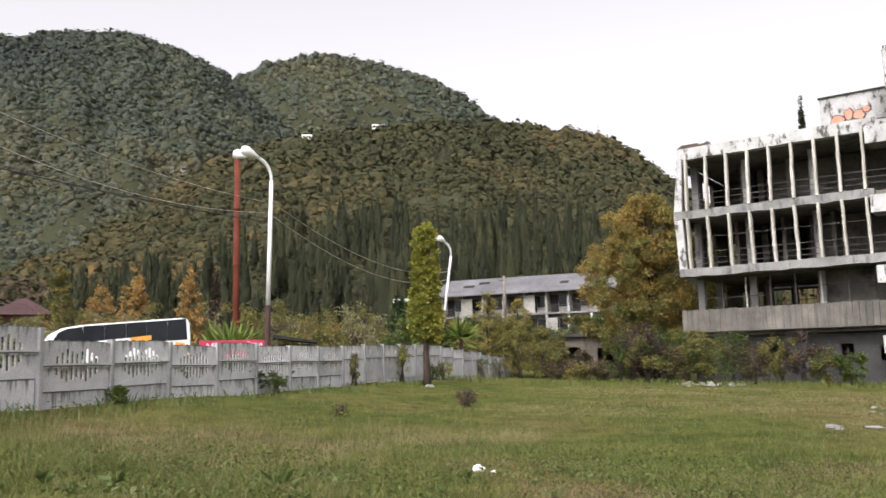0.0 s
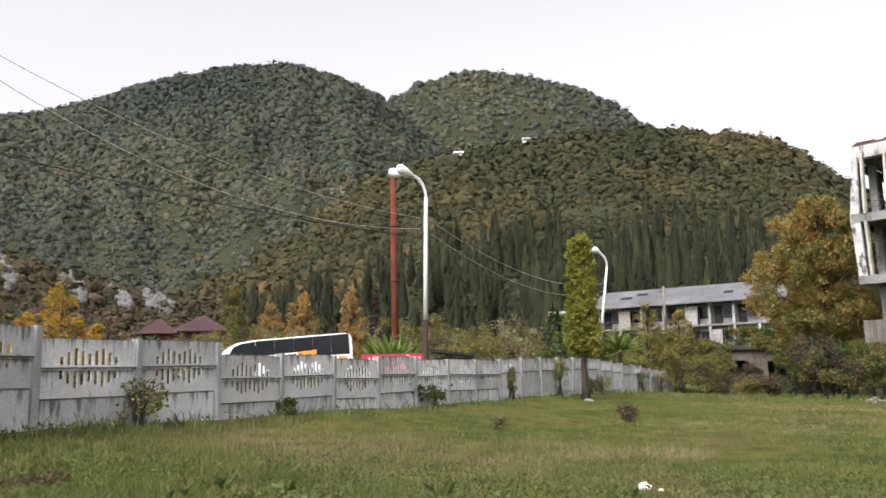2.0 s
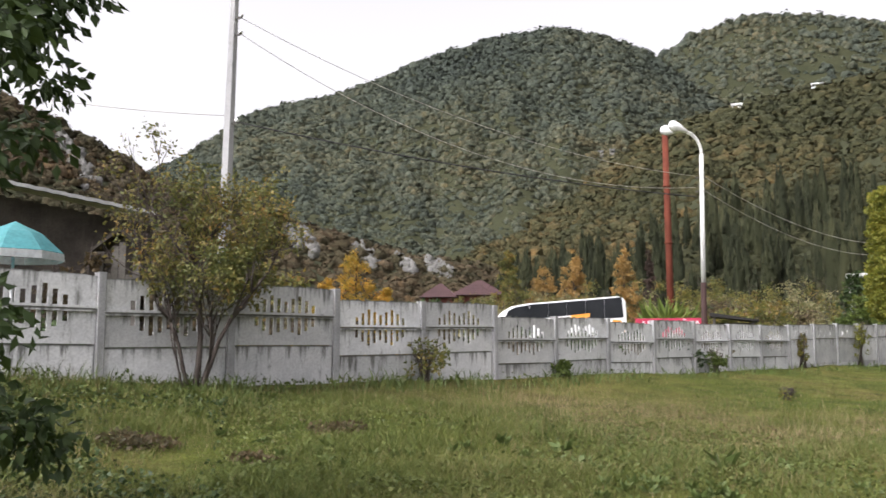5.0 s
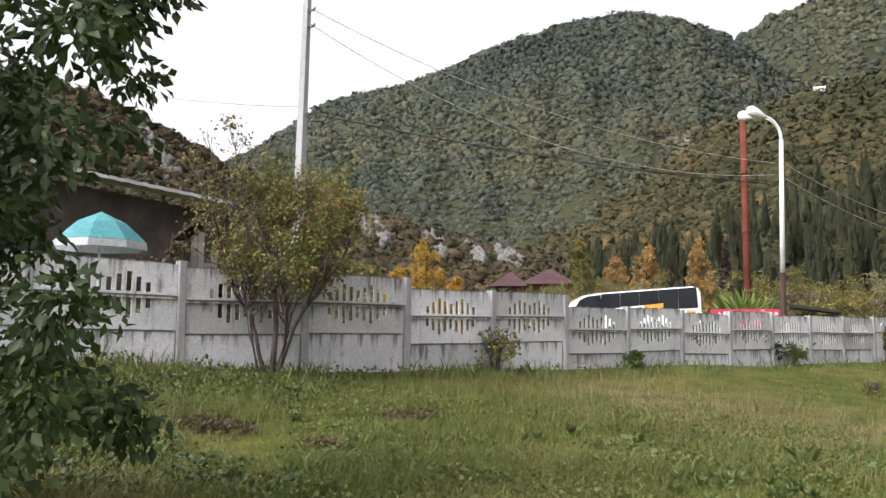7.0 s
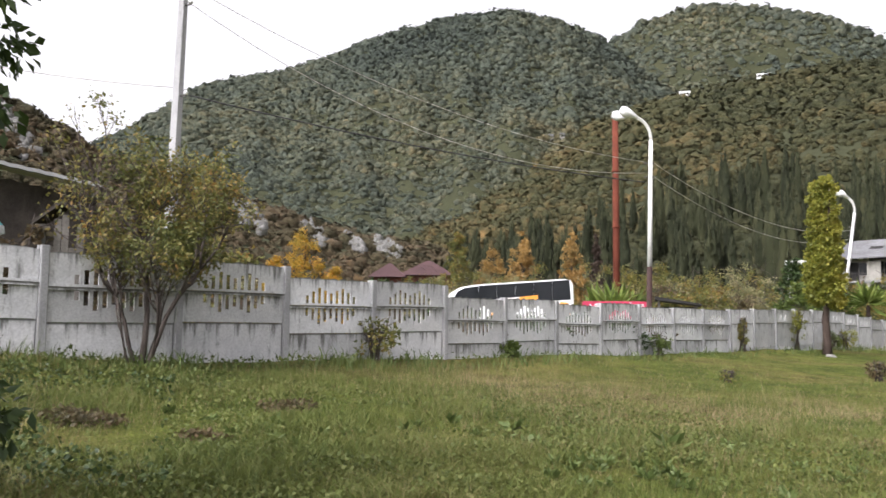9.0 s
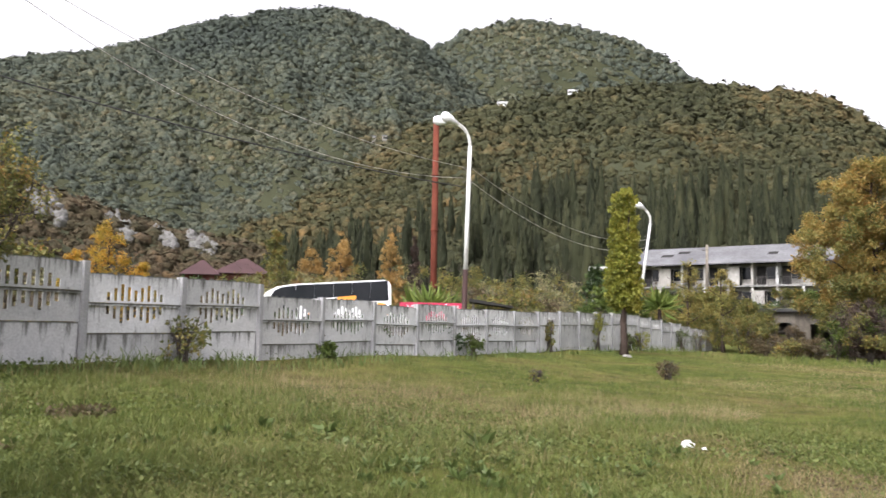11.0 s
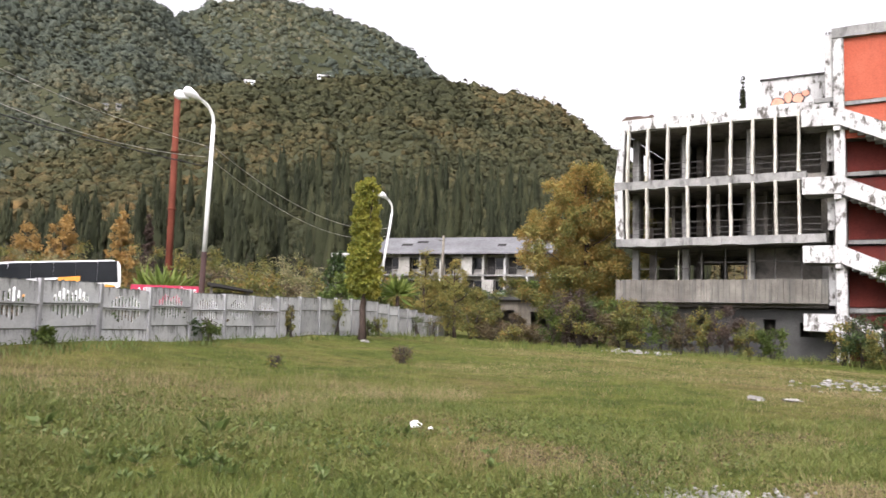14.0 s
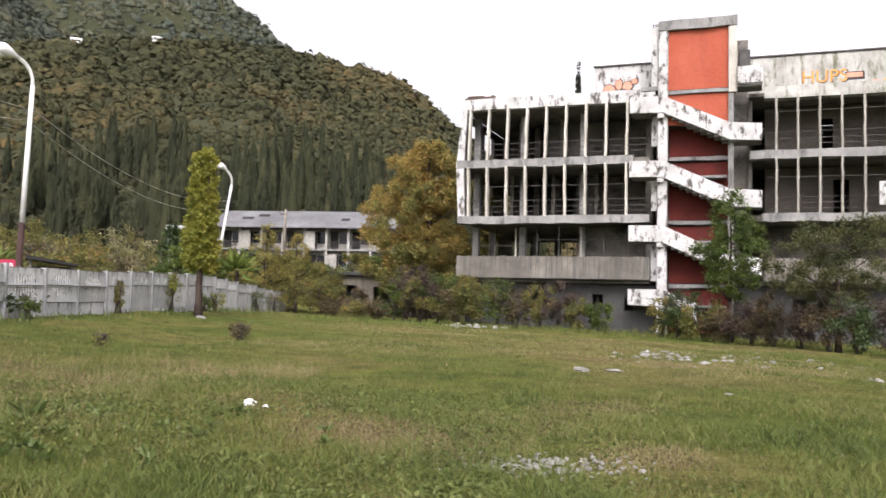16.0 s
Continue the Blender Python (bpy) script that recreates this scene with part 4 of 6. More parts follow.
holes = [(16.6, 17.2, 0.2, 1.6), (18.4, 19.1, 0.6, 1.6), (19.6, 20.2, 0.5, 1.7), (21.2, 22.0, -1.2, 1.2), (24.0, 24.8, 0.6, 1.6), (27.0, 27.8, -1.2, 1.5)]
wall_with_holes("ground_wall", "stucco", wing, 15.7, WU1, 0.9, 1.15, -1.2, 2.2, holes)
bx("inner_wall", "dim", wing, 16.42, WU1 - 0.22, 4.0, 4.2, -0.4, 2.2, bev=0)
bx("hanging_board", "white", wing, 22.35, 23.3, -0.2, -0.12, 6.4, 7.6, bev=0.02)


def lettering(name, text, mat, size, m, parent=None):
    cu = bpy.data.curves.new(name, "FONT")
    cu.body, cu.size, cu.extrude, cu.align_x = text, size, 0.004, "LEFT"
    ob = new(name, cu)
    cu.materials.append(M[mat])
    if parent is not None:
        ob.parent = parent
    ob.matrix_basis = m
    return ob


lettering("graffiti_shadow", "HUPS", "black", 1.0, pose(18.86, 1.893, 13.27, 90, 0, 0), wing)
lettering("graffiti_letters", "HUPS", "spray", 0.95, pose(18.9, 1.884, 13.32, 90, 0, 0), wing)
bx("graffiti_block", "black", wing, 21.05, 22.0, 1.885, 1.895, 13.35, 13.8, bev=0)
bx("graffiti_block", "pink", wing, 21.12, 21.9, 1.878, 1.884, 13.5, 13.75, bev=0)
for i in range(5):
    blot("graffiti_stain", "spray" if i % 2 else "pink", wing, 22.5 + 0.5 * i, 13.2, 0.2, 0.12, 1.892, 50 + i)

# ---- street lamps, chimney, poles and wires ----


def gz(x, y):
    return float(ground_z(np.array(float(x)), np.array(float(y))))


def spot(az, d):
    """Metres d away under the bearing az from where the walk stands."""
    return EYE[0] + d * math.sin(radians(az)), EYE[1] + d * math.cos(radians(az))


def street_lamp(m):
    lamp = empty("street_lamp", m, "white street lamp with twin heads and a brown foot", "street lamp", "lamps along the road")
    bm = bmesh.new()
    tube(bm, [(0, 0, -0.5), (0, 0, 3.05)], [0.105, 0.098], 12)
    part("foot", bm, "polebrown", lamp, "dark brown painted foot")
    bm = bmesh.new()
    tube(bm, [(0, 0, 3.05), (0, 0, 5.0), (0, 0, 7.6)], [0.085, 0.08, 0.07], 12)
    part("pole", bm, "polewhite", lamp)
    for out, rise, name in (((-1.0, 0.20), 0.06, "arm"), ((-0.50, -0.45), -0.12, "arm")):
        ex, ey = out
        bm = bmesh.new()
        pts = [(0, 0, 7.55)]
        for i in range(1, 9):
            t = i / 8
            pts.append((ex * (1 - math.cos(t * 1.45)) * 0.95, ey * (1 - math.cos(t * 1.45)) * 0.95, 7.6 + (0.92 + rise) * math.sin(t * 1.45)))
        tube(bm, pts, [0.055 - 0.002 * i for i in range(9)], 8)
        arm = part(name, bm, "polewhite", lamp)
        d = Vector((ex, ey, 0.22)).normalized()
        bm = bmesh.new()
        tip = Vector(pts[-1])
        tube(bm, [tip - d * 0.05, tip + d * 0.10, tip + d * 0.28, tip + d * 0.52, tip + d * 0.66, tip + d * 0.70], [0.05, 0.08, 0.15, 0.19, 0.14, 0.03], 10)
        part("head", bm, "lampwhite", arm)
        bm = bmesh.new()
        c = tip + d * 0.44 - Vector((0, 0, 0.09))
        tube(bm, [c - Vector((0, 0, 0.09)), c - Vector((0, 0, 0.06)), c], [0.06, 0.11, 0.13], 10)
        part("lens", bm, "glass_lens", arm)
    for z in (6.25, 6.75):
        bm = bmesh.new()
        box(bm, -0.22, 0.12, -0.03, 0.03, z, z + 0.05)
        part("wire_bracket", bm, "steel", lamp)
    bm = bmesh.new()
    box(bm, -0.07, 0.07, -0.115, -0.10, 0.9, 1.3, 0.01)
    part("hatch", bm, "polebrown", lamp)
    return lamp


lamp_a = street_lamp(pose(-7.03, 30.15, 0.30, 0, 1.2, 0))
lamp_b = copy_thing(lamp_a, pose(-1.50, 52.6, 0.30, 0, 7.6, 0))

bm = bmesh.new()
tube(bm, [(0, 0, -0.5), (0, 0, 8), (0, 0, 16.5)], [0.24, 0.23, 0.21], 14)
for z in (4.0, 8.2, 12.3):
    tube(bm, [(0, 0, z), (0, 0, z + 0.12)], [0.28, 0.28], 14)
ob = part("mast", bm, "rust")
ob.matrix_world = pose(-16.0, 59.3, 0.2)
tagged(ob, "tall rust-red steel chimney pipe with flanges", "chimney")

pole = empty("utility_pole", pose(-17.76, 18.0, 0.3, 0.6, 1.9, 0), "tapered grey concrete utility pole with insulators", "pole", "utility poles")
bm = bmesh.new()
prism(bm, [(-0.16, -0.13), (0.16, -0.13), (0.16, 0.13), (-0.16, 0.13)], 2, -0.5, 13.2)
for v in bm.verts:
    if v.co.z > 5:
        v.co.x *= 0.5
        v.co.y *= 0.5
part("shaft", bm, "post", pole)
for z in (7.3, 9.95, 10.45):
    bm = bmesh.new()
    box(bm, -0.03, 0.32, -0.02, 0.02, z, z + 0.05)
    br = part("bracket", bm, "steel", pole)
    bm = bmesh.new()
    tube(bm, [(0.3, 0, z + 0.05), (0.3, 0, z + 0.1), (0.3, 0, z + 0.16)], [0.05, 0.06, 0.03], 8)
    part("insulator", bm, "lampwhite", br)

pole3 = empty("utility_pole", pose(3.2, 60.5, 0.0, 0, 0.8, 0), "thin pale concrete pole standing among bushes", "pole", "utility poles")
bm = bmesh.new()
tube(bm, [(0, 0, -0.4), (0, 0, 7.3)], [0.13, 0.09], 8)
part("shaft", bm, "hutbeige", pole3)
bm = bmesh.new()
box(bm, -0.35, 0.1, -0.03, 0.03, 6.9, 6.98)
part("bracket", bm, "steel", pole3)


def wire(name, a, c, sag, r, mat, label):
    bm = bmesh.new()
    a, c = Vector(a), Vector(c)
    pts = []
    for i in range(25):
        t = i / 24
        p = a.lerp(c, t)
        p.z -= sag * 4 * t * (1 - t)
        pts.append(p)
    tube(bm, pts, r, 5)
    return tagged(part(name, bm, mat), label, "wire", "overhead wires")


wire("overhead_wire", (-17.3, 18.1, 10.85), (-7.08, 30.1, 7.12), 0.8, 0.010, "wire", "thin bare overhead wire sagging to the lamp")
wire("overhead_wire", (-17.35, 18.0, 10.4), (-7.10, 30.1, 6.72), 1.35, 0.011, "wire", "thin bare overhead wire sagging to the lamp")
wire("overhead_cable", (-17.4, 18.0, 7.7), (-7.10, 30.2, 6.4), 0.25, 0.022, "cable", "black insulated overhead cable between pole and lamp")
wire("overhead_wire", (-6.85, 30.2, 7.12), (-0.75, 52.6, 6.85), 0.95, 0.015, "wire", "thin overhead wire between two street lamps")
wire("overhead_wire", (-6.85, 30.2, 6.62), (-0.8, 52.6, 6.35), 1.05, 0.015, "wire", "thin overhead wire between two street lamps")
wire("overhead_wire", (-17.6, 18.0, 7.9), (-34.0, 14.5, 12.0), 0.5, 0.012, "wire", "thin overhead wire leaving the concrete pole")

# ---- bus, sign board, sheds beyond the fence ----


def coach(m):
    bus = empty("coach", m, "white touring coach with dark tinted windows and orange decals", "bus")
    L, W = 10.2, 2.45
    prof = [(0.0, 0.35), (0.0, 2.5), (0.06, 3.1), (0.25, 3.3), (0.7, 3.36), (7.6, 3.06), (8.8, 2.93), (9.6, 2.66), (10.05, 2.3), (10.2, 1.2), (10.2, 0.35)]
    bm = bmesh.new()
    prism(bm, prof, 1, 0.0, W)
    bmesh.ops.bevel(bm, geom=[e for e in bm.edges if abs(e.verts[0].co.y - e.verts[1].co.y) < 0.01], offset=0.06, segments=2, affect="EDGES")
    part("body", bm, "busbody", bus)
    for i in range(5):
        x0, x1 = 0.22 + 1.43 * i, 0.22 + 1.43 * (i + 1) - 0.012
        band = [(x0, 2.40 - 0.035 * x0), (x1, 2.40 - 0.035 * x1), (x1, 3.33 - 0.043 * x1), (x0 + (0.12 if i == 0 else 0), 3.33 - 0.043 * x0)]
        for lo, hi in ((-0.012, 0.004), (W - 0.004, W + 0.012)):
            bm = bmesh.new()
            prism(bm, band, 1, lo, hi)
            part("window", bm, "busglass", bus)
    for lo, hi in ((-0.012, 0.004), (W - 0.004, W + 0.012)):
        bm = bmesh.new()
        prism(bm, [(7.2, 1.7), (9.55, 1.6), (9.40, 2.3), (9.0, 2.74), (8.4, 2.91), (7.4, 2.99)], 1, lo, hi)
        part("window", bm, "busglass", bus)
    bm = bmesh.new()
    prism(bm, [(10.205, 1.25), (10.06, 2.25), (10.09, 2.27), (10.235, 1.25)], 1, 0.15, W - 0.15)
    part("windscreen", bm, "busglass", bus)
    bm = bmesh.new()
    prism(bm, [(-0.02, 1.9), (-0.02, 2.6), (0.004, 2.6), (0.004, 1.9)], 1, 0.3, W - 0.3)
    part("rear_window", bm, "busglass", bus)
    for x0, x1, z0, z1 in ((0.15, 1.2, 1.7, 2.3), (4.9, 6.4, 1.5, 1.95)):
        bm = bmesh.new()
        prism(bm, [(x0, z0), (x1, z0 + 0.1), (x1 - 0.15, z1), (x0 + 0.25, z1 - 0.05)], 1, -0.01, 0.003)
        part("decal", bm, "orange", bus, "orange swoosh decal")
        bm = bmesh.new()
        prism(bm, [(x0, z0), (x1, z0 + 0.1), (x1 - 0.15, z1), (x0 + 0.25, z1 - 0.05)], 1, W - 0.003, W + 0.01)
        part("decal", bm, "orange", bus, "orange swoosh decal")
    for x0, x1, mat, text in ((2.75, 4.2, "orange", "orange swoosh decal"), (4.2, 6.5, "busbody", "white decal over the window band")):
        bm = bmesh.new()
        prism(bm, [(x0, 2.28), (x1, 2.22), (x1, 2.50), (x0, 2.60)] if mat == "orange" else [(x0, 2.22), (x1, 2.18), (x1, 2.36), (x0, 2.50)], 1, W + 0.0125, W + 0.02)
        part("decal", bm, mat, bus, text)
    for x in (1.9, 7.9):
        for y in (0.12, W - 0.12):
            bm = bmesh.new()
            tube(bm, [(x, y - 0.14, 0.5), (x, y - 0.1, 0.5), (x, y + 0.1, 0.5), (x, y + 0.14, 0.5)], [0.42, 0.5, 0.5, 0.42], 18)
            wheel = part("wheel", bm, "tyre", bus)
            bm = bmesh.new()
            tube(bm, [(x, y - 0.15, 0.5), (x, y + 0.15, 0.5)], [0.26, 0.26], 14)
            part("rim", bm, "lampwhite", wheel)
    bm = bmesh.new()
    tube(bm, [(9.75, W - 0.05, 2.35), (9.95, W + 0.22, 2.25), (9.98, W + 0.25, 1.95)], [0.02, 0.03, 0.07], 6)
    part("mirror", bm, "busbody", bus)
    return bus


coach(pose(-14.3, 43.6, -0.05, 0, 0, 202) @ Matrix.Diagonal((0.66, 1.0, 1.10, 1.0)))

sign = empty("sign_board", pose(-10.45, 33.4, -0.17, 0, 0, 13), "crimson banner board with white capital letters", "sign")
bm = bmesh.new()
box(bm, 0, 2.75, 0, 0.06, 1.15, 2.42, 0.01)
part("board", bm, "signred", sign)
for x in (0.15, 2.55):
    bm = bmesh.new()
    box(bm, x, x + 0.07, 0.065, 0.13, -0.4, 2.3)
    part("leg", bm, "steel", sign)
lettering("lettering", "АВТОМОЙКА", "signwhite", 0.355, pose(0.2, -0.006, 2.05, 90, 0, 0), sign)

carport = empty("carport", pose(-7.5, 33.3, 0.0, 0, 0, 12), "low carport with a black felt roof", "carport")
bm = bmesh.new()
prism(bm, [(0, 2.28), (1.75, 2.06), (1.75, 2.13), (0, 2.42)], 1, -0.2, 1.9)
part("roof", bm, "blackroof", carport)
for x, y in ((0.1, 0.0), (1.5, 0.0), (0.1, 1.7), (1.5, 1.7)):
    bm = bmesh.new()
    box(bm, x, x + 0.1, y, y + 0.1, -0.3, 2.07 if x > 1 else 2.26)
    part("post", bm, "steel", carport)
bm = bmesh.new()
box(bm, 0.2, 1.5, 1.73, 1.79, 0.0, 2.06)
part("rear_sheet", bm, "blackroof", carport)

# the lean-to and the little plank hut beyond the near fence
lx, ly = spot(-69, 18.5)
rx_, ry_ = spot(-50.2, 18.0)
heading = math.degrees(math.atan2(ry_ - ly, rx_ - lx))
span = math.hypot(rx_ - lx, ry_ - ly)
shed = empty("shed", pose(lx, ly, 0.3, 0, 0, heading), "grey plank shed under a sagging corrugated roof", "shed")
bm = bmesh.new()
n = 60
rows = []
for i in range(n + 1):
    x = span * i / n
    z = 4.55 - 0.95 * i / n + 0.008 * math.sin(i * 2.1)
    rows.append([bm.verts.new(p) for p in ((x, -0.9, z - 0.12), (x, 3.6, z + 0.5), (x, 3.6, z + 0.56), (x, -0.9, z - 0.05))])
for a, c in zip(rows, rows[1:]):
    for i in range(4):
        bm.faces.new((a[i], c[i], c[(i + 1) % 4], a[(i + 1) % 4]))
bm.faces.new(rows[0])
bm.faces.new(rows[-1][::-1])
bmesh.ops.recalc_face_normals(bm, faces=bm.faces)
part("roof", bm, "corr", shed)
for i in range(24):
    bm = bmesh.new()
    x = span * i / 24
    box(bm, x + 0.001, x + span / 24 - 0.001, 0.0, 0.03, -0.4, 4.3 - 0.95 * i / 24)
    part("board", bm, "wood", shed)
hx, hy = spot(-52.2, 16.2)
hut = empty("plank_hut", pose(hx, hy, -0.2, 0, 0, 44) @ Matrix.Diagonal((0.68, 0.68, 1.0, 1.0)), "narrow grey plank hut with a pitched top", "hut")
for i, top in enumerate((3.12, 2.72, 3.22, 3.30, 2.70, 3.12)):
    x = -0.55 + 0.185 * i
    bm = bmesh.new()
    box(bm, x, x + 0.175, 0, 0.03, -0.4, top, 0.004)
    part("board", bm, "greyboard", hut)
for x in (-0.56, 0.50):
    bm = bmesh.new()
    box(bm, x, x + 0.06, -0.03, -0.001, -0.4, 3.10)
    part("post", bm, "greyboard", hut)
for x in (-0.55, 0.52):
    bm = bmesh.new()
    box(bm, x, x + 0.03, 0.035, 1.1, -0.4, 3.08)
    part("side_wall", bm, "wood", hut)
bm = bmesh.new()
prism(bm, [(-0.74, 3.06), (0, 3.50), (0.74, 3.06), (0.74, 3.12), (0, 3.57), (-0.74, 3.12)], 1, -0.15, 1.2)
part("roof", bm, "wood", hut)

px_, py_ = spot(-58.3, 15.2)
parasol = empty("parasol", pose(px_, py_, -0.55), "teal fabric parasol with a white hem", "parasol")
bm = bmesh.new()
tube(bm, [(0, 0, -0.4), (0, 0, 3.74)], 0.025, 8)
part("pole", bm, "lampwhite", parasol)
bm = bmesh.new()
tip = bm.verts.new((0, 0, 3.80))
ring1 = [bm.verts.new((0.42 * math.cos(i * math.pi / 4), 0.42 * math.sin(i * math.pi / 4), 3.60)) for i in range(8)]
ring2 = [bm.verts.new((0.76 * math.cos(i * math.pi / 4), 0.76 * math.sin(i * math.pi / 4), 3.28)) for i in range(8)]
for i in range(8):
    bm.faces.new((tip, ring1[i], ring1[(i + 1) % 8]))
    bm.faces.new((ring1[i], ring2[i], ring2[(i + 1) % 8], ring1[(i + 1) % 8]))
bmesh.ops.solidify(bm, geom=bm.faces[:], thickness=0.01)
can = part("canopy", bm, "teal", parasol)
for i in range(8):
    bm = bmesh.new()
    a, c = i * math.pi / 4, (i + 1) * math.pi / 4
    vs = [bm.verts.new(p) for p in ((0.77 * math.cos(a), 0.77 * math.sin(a), 3.27), (0.77 * math.cos(c), 0.77 * math.sin(c), 3.27), (0.79 * math.cos(c), 0.79 * math.sin(c), 3.14), (0.79 * math.cos(a), 0.79 * math.sin(a), 3.14))]
    bm.faces.new(vs)
    bmesh.ops.solidify(bm, geom=bm.faces[:], thickness=0.008)
    part("hem", bm, "whitetarp", can)

# ---- houses further off ----
low = empty("apartment_block", pose(-2.6, 115.6, 0.0, 0, 0, -22.4), "long derelict three-storey block with loggias", "building")
LL = 30.0
bm = bmesh.new()
prism(bm, [(-0.9, 10.0), (4.5, 12.6), (10.0, 10.0), (10.0, 10.15), (4.5, 12.77), (-0.9, 10.15)], 0, -0.6, LL + 0.6)
roof = part("roof", bm, "slate", low)
bm = bmesh.new()
box(bm, 0, LL, 1.4, 9.0, -0.5, 10.0)
part("wall", bm, "plasterfar", low)
for x0, x1, t in ((3.0, 4.6, 0.45), (5.0, 6.6, 0.62), (17.0, 18.2, 0.4)):
    bm = bmesh.new()
    z = 10.15 + 2.62 * t
    prism(bm, [(-0.9 + 5.4 * t, z + 0.012), (-0.9 + 5.4 * (t + 0.14), z + 2.62 * 0.14 + 0.012), (-0.9 + 5.4 * (t + 0.14), z + 2.62 * 0.14 + 0.03), (-0.9 + 5.4 * t, z + 0.03)], 0, x0, x1)
    part("missing_sheet", bm, "blackroof", roof)
for fl in range(3):
    z = 1.0 + 3.1 * fl
    bm = bmesh.new()
    box(bm, 0, LL, -0.02, 1.395, z - 0.12, z + 0.12, 0.02)
    part("loggia_slab", bm, "grey", low)
    for i in range(10):
        x = 0.3 + 3.0 * i
        bm = bmesh.new()
        box(bm, x, x + 0.28, 0.0, 1.39, z + 0.125, z + 2.97)
        part("cross_wall", bm, "plasterfar" if (i * 7 + fl * 3) % 4 else "white", low)
        # black slab on the solid wall stands in for a doorway's dark inside
        bm = bmesh.new()
        box(bm, x + 0.4, x + 1.45, 1.30, 1.385, z + 0.13, z + 2.5)
        part("door", bm, "blackroof", low)
        bm = bmesh.new()
        box(bm, x + 1.55, x + 2.6, 1.32, 1.385, z + 0.9, z + 2.4)
        part("window", bm, "busglass", low)
        if (i + fl) % 3:
            bm = bmesh.new()
            for j in range(9):
                box(bm, x + 0.32 + j * 0.3, x + 0.35 + j * 0.3, 0.03, 0.06, z + 0.13, z + 1.05)
            box(bm, x + 0.29, x + 2.98, 0.025, 0.065, z + 1.05, z + 1.1)
            part("railing", bm, "steel", low)
        else:
            bm = bmesh.new()
            box(bm, x + 0.3, x + 1.6, 0.02, 0.1, z + 0.13, z + 2.5)
            part("loggia_screen", bm, "plasterfar", low)

out = empty("outbuilding", pose(6.9, 61.2, 0.0, 0, 0, -24), "low beige outbuilding with empty dark openings", "building")
wall_with_holes("wall", "hutbeige", out, 0.0, 7.0, 0.0, 0.25, -0.4, 2.7, [(0.9, 1.9, -0.4, 2.0), (3.1, 4.6, 0.5, 1.9), (5.2, 6.4, 0.5, 1.9)])
bx("wall", "hutbeige", out, 0.0, 0.25, 0.255, 5.0, -0.4, 2.7, bev=0)
bx("wall", "hutbeige", out, 6.75, 7.0, 0.255, 5.0, -0.4, 2.7, bev=0)
bx("wall", "dim", out, 0.26, 6.74, 4.75, 5.0, -0.4, 2.7, bev=0)
bx("roof", "stucco", out, -0.3, 7.3, -0.4, 5.2, 2.705, 2.95)

ivied = empty("ruined_frame", pose(*spot(-2.9, 58), 0.2, 0, 0, -10), "white ruined concrete frame overgrown with ivy", "ruin")
for x in (-1.4, 0.9):
    bx("post", "white", ivied, x, x + 0.32, 0, 0.32, -0.4, 5.2)
bx("beam", "white", ivied, -1.5, 1.3, -0.05, 0.37, 5.21, 5.5)
bx("beam", "white", ivied, -1.07, 0.89, 0.02, 0.3, 2.6, 2.85)

hxx, hyy = spot(-29.4, 128)
house = empty("house", pose(hxx, hyy, -1.9, 0, 0, 24), "maroon timber house with hipped metal roofs", "house")
for x0, x1, y0, y1, zt, zr in ((-5.6, -1.2, 0, 6, 10.6, 13.0), (-1.0, 6.4, 1.5, 9, 11.0, 13.6)):
    bm = bmesh.new()
    box(bm, x0, x1, y0, y1, 0.5, zt, 0.05)
    wall = part("wall", bm, "maroonwall", house)
    bm = bmesh.new()
    e, cx, cy, hw = 0.8, (x0 + x1) / 2, (y0 + y1) / 2, max(0.2, (x1 - x0 - (y1 - y0)) / 2 + 0.4)
    vs = [bm.verts.new(p) for p in ((x0 - e, y0 - e, zt), (x1 + e, y0 - e, zt), (x1 + e, y1 + e, zt), (x0 - e, y1 + e, zt), (cx - hw, cy, zr), (cx + hw, cy, zr))]
    for f in ((0, 1, 5, 4), (1, 2, 5), (2, 3, 4, 5), (3, 0, 4), (3, 2, 1, 0)):
        bm.faces.new([vs[i] for i in f])
    part("roof", bm, "maroon", house)
    for i in range(int((x1 - x0) / 1.6)):
        x = x0 + 0.5 + 1.6 * i
        bx("window", "busglass", wall, x, x + 0.9, y0 - 0.05, y0 - 0.004, zt - 2.2, zt - 0.8, bev=0.01)
for i in range(7):
    bx("balcony_post", "wood", house, -7.6 + 0.9 * i, -7.5 + 0.9 * i, -1.2, -1.1, 4.0, 9.2, bev=0)
bx("balcony_rail", "wood", house, -7.7, -2.0, -1.22, -1.08, 9.21, 9.32, bev=0)

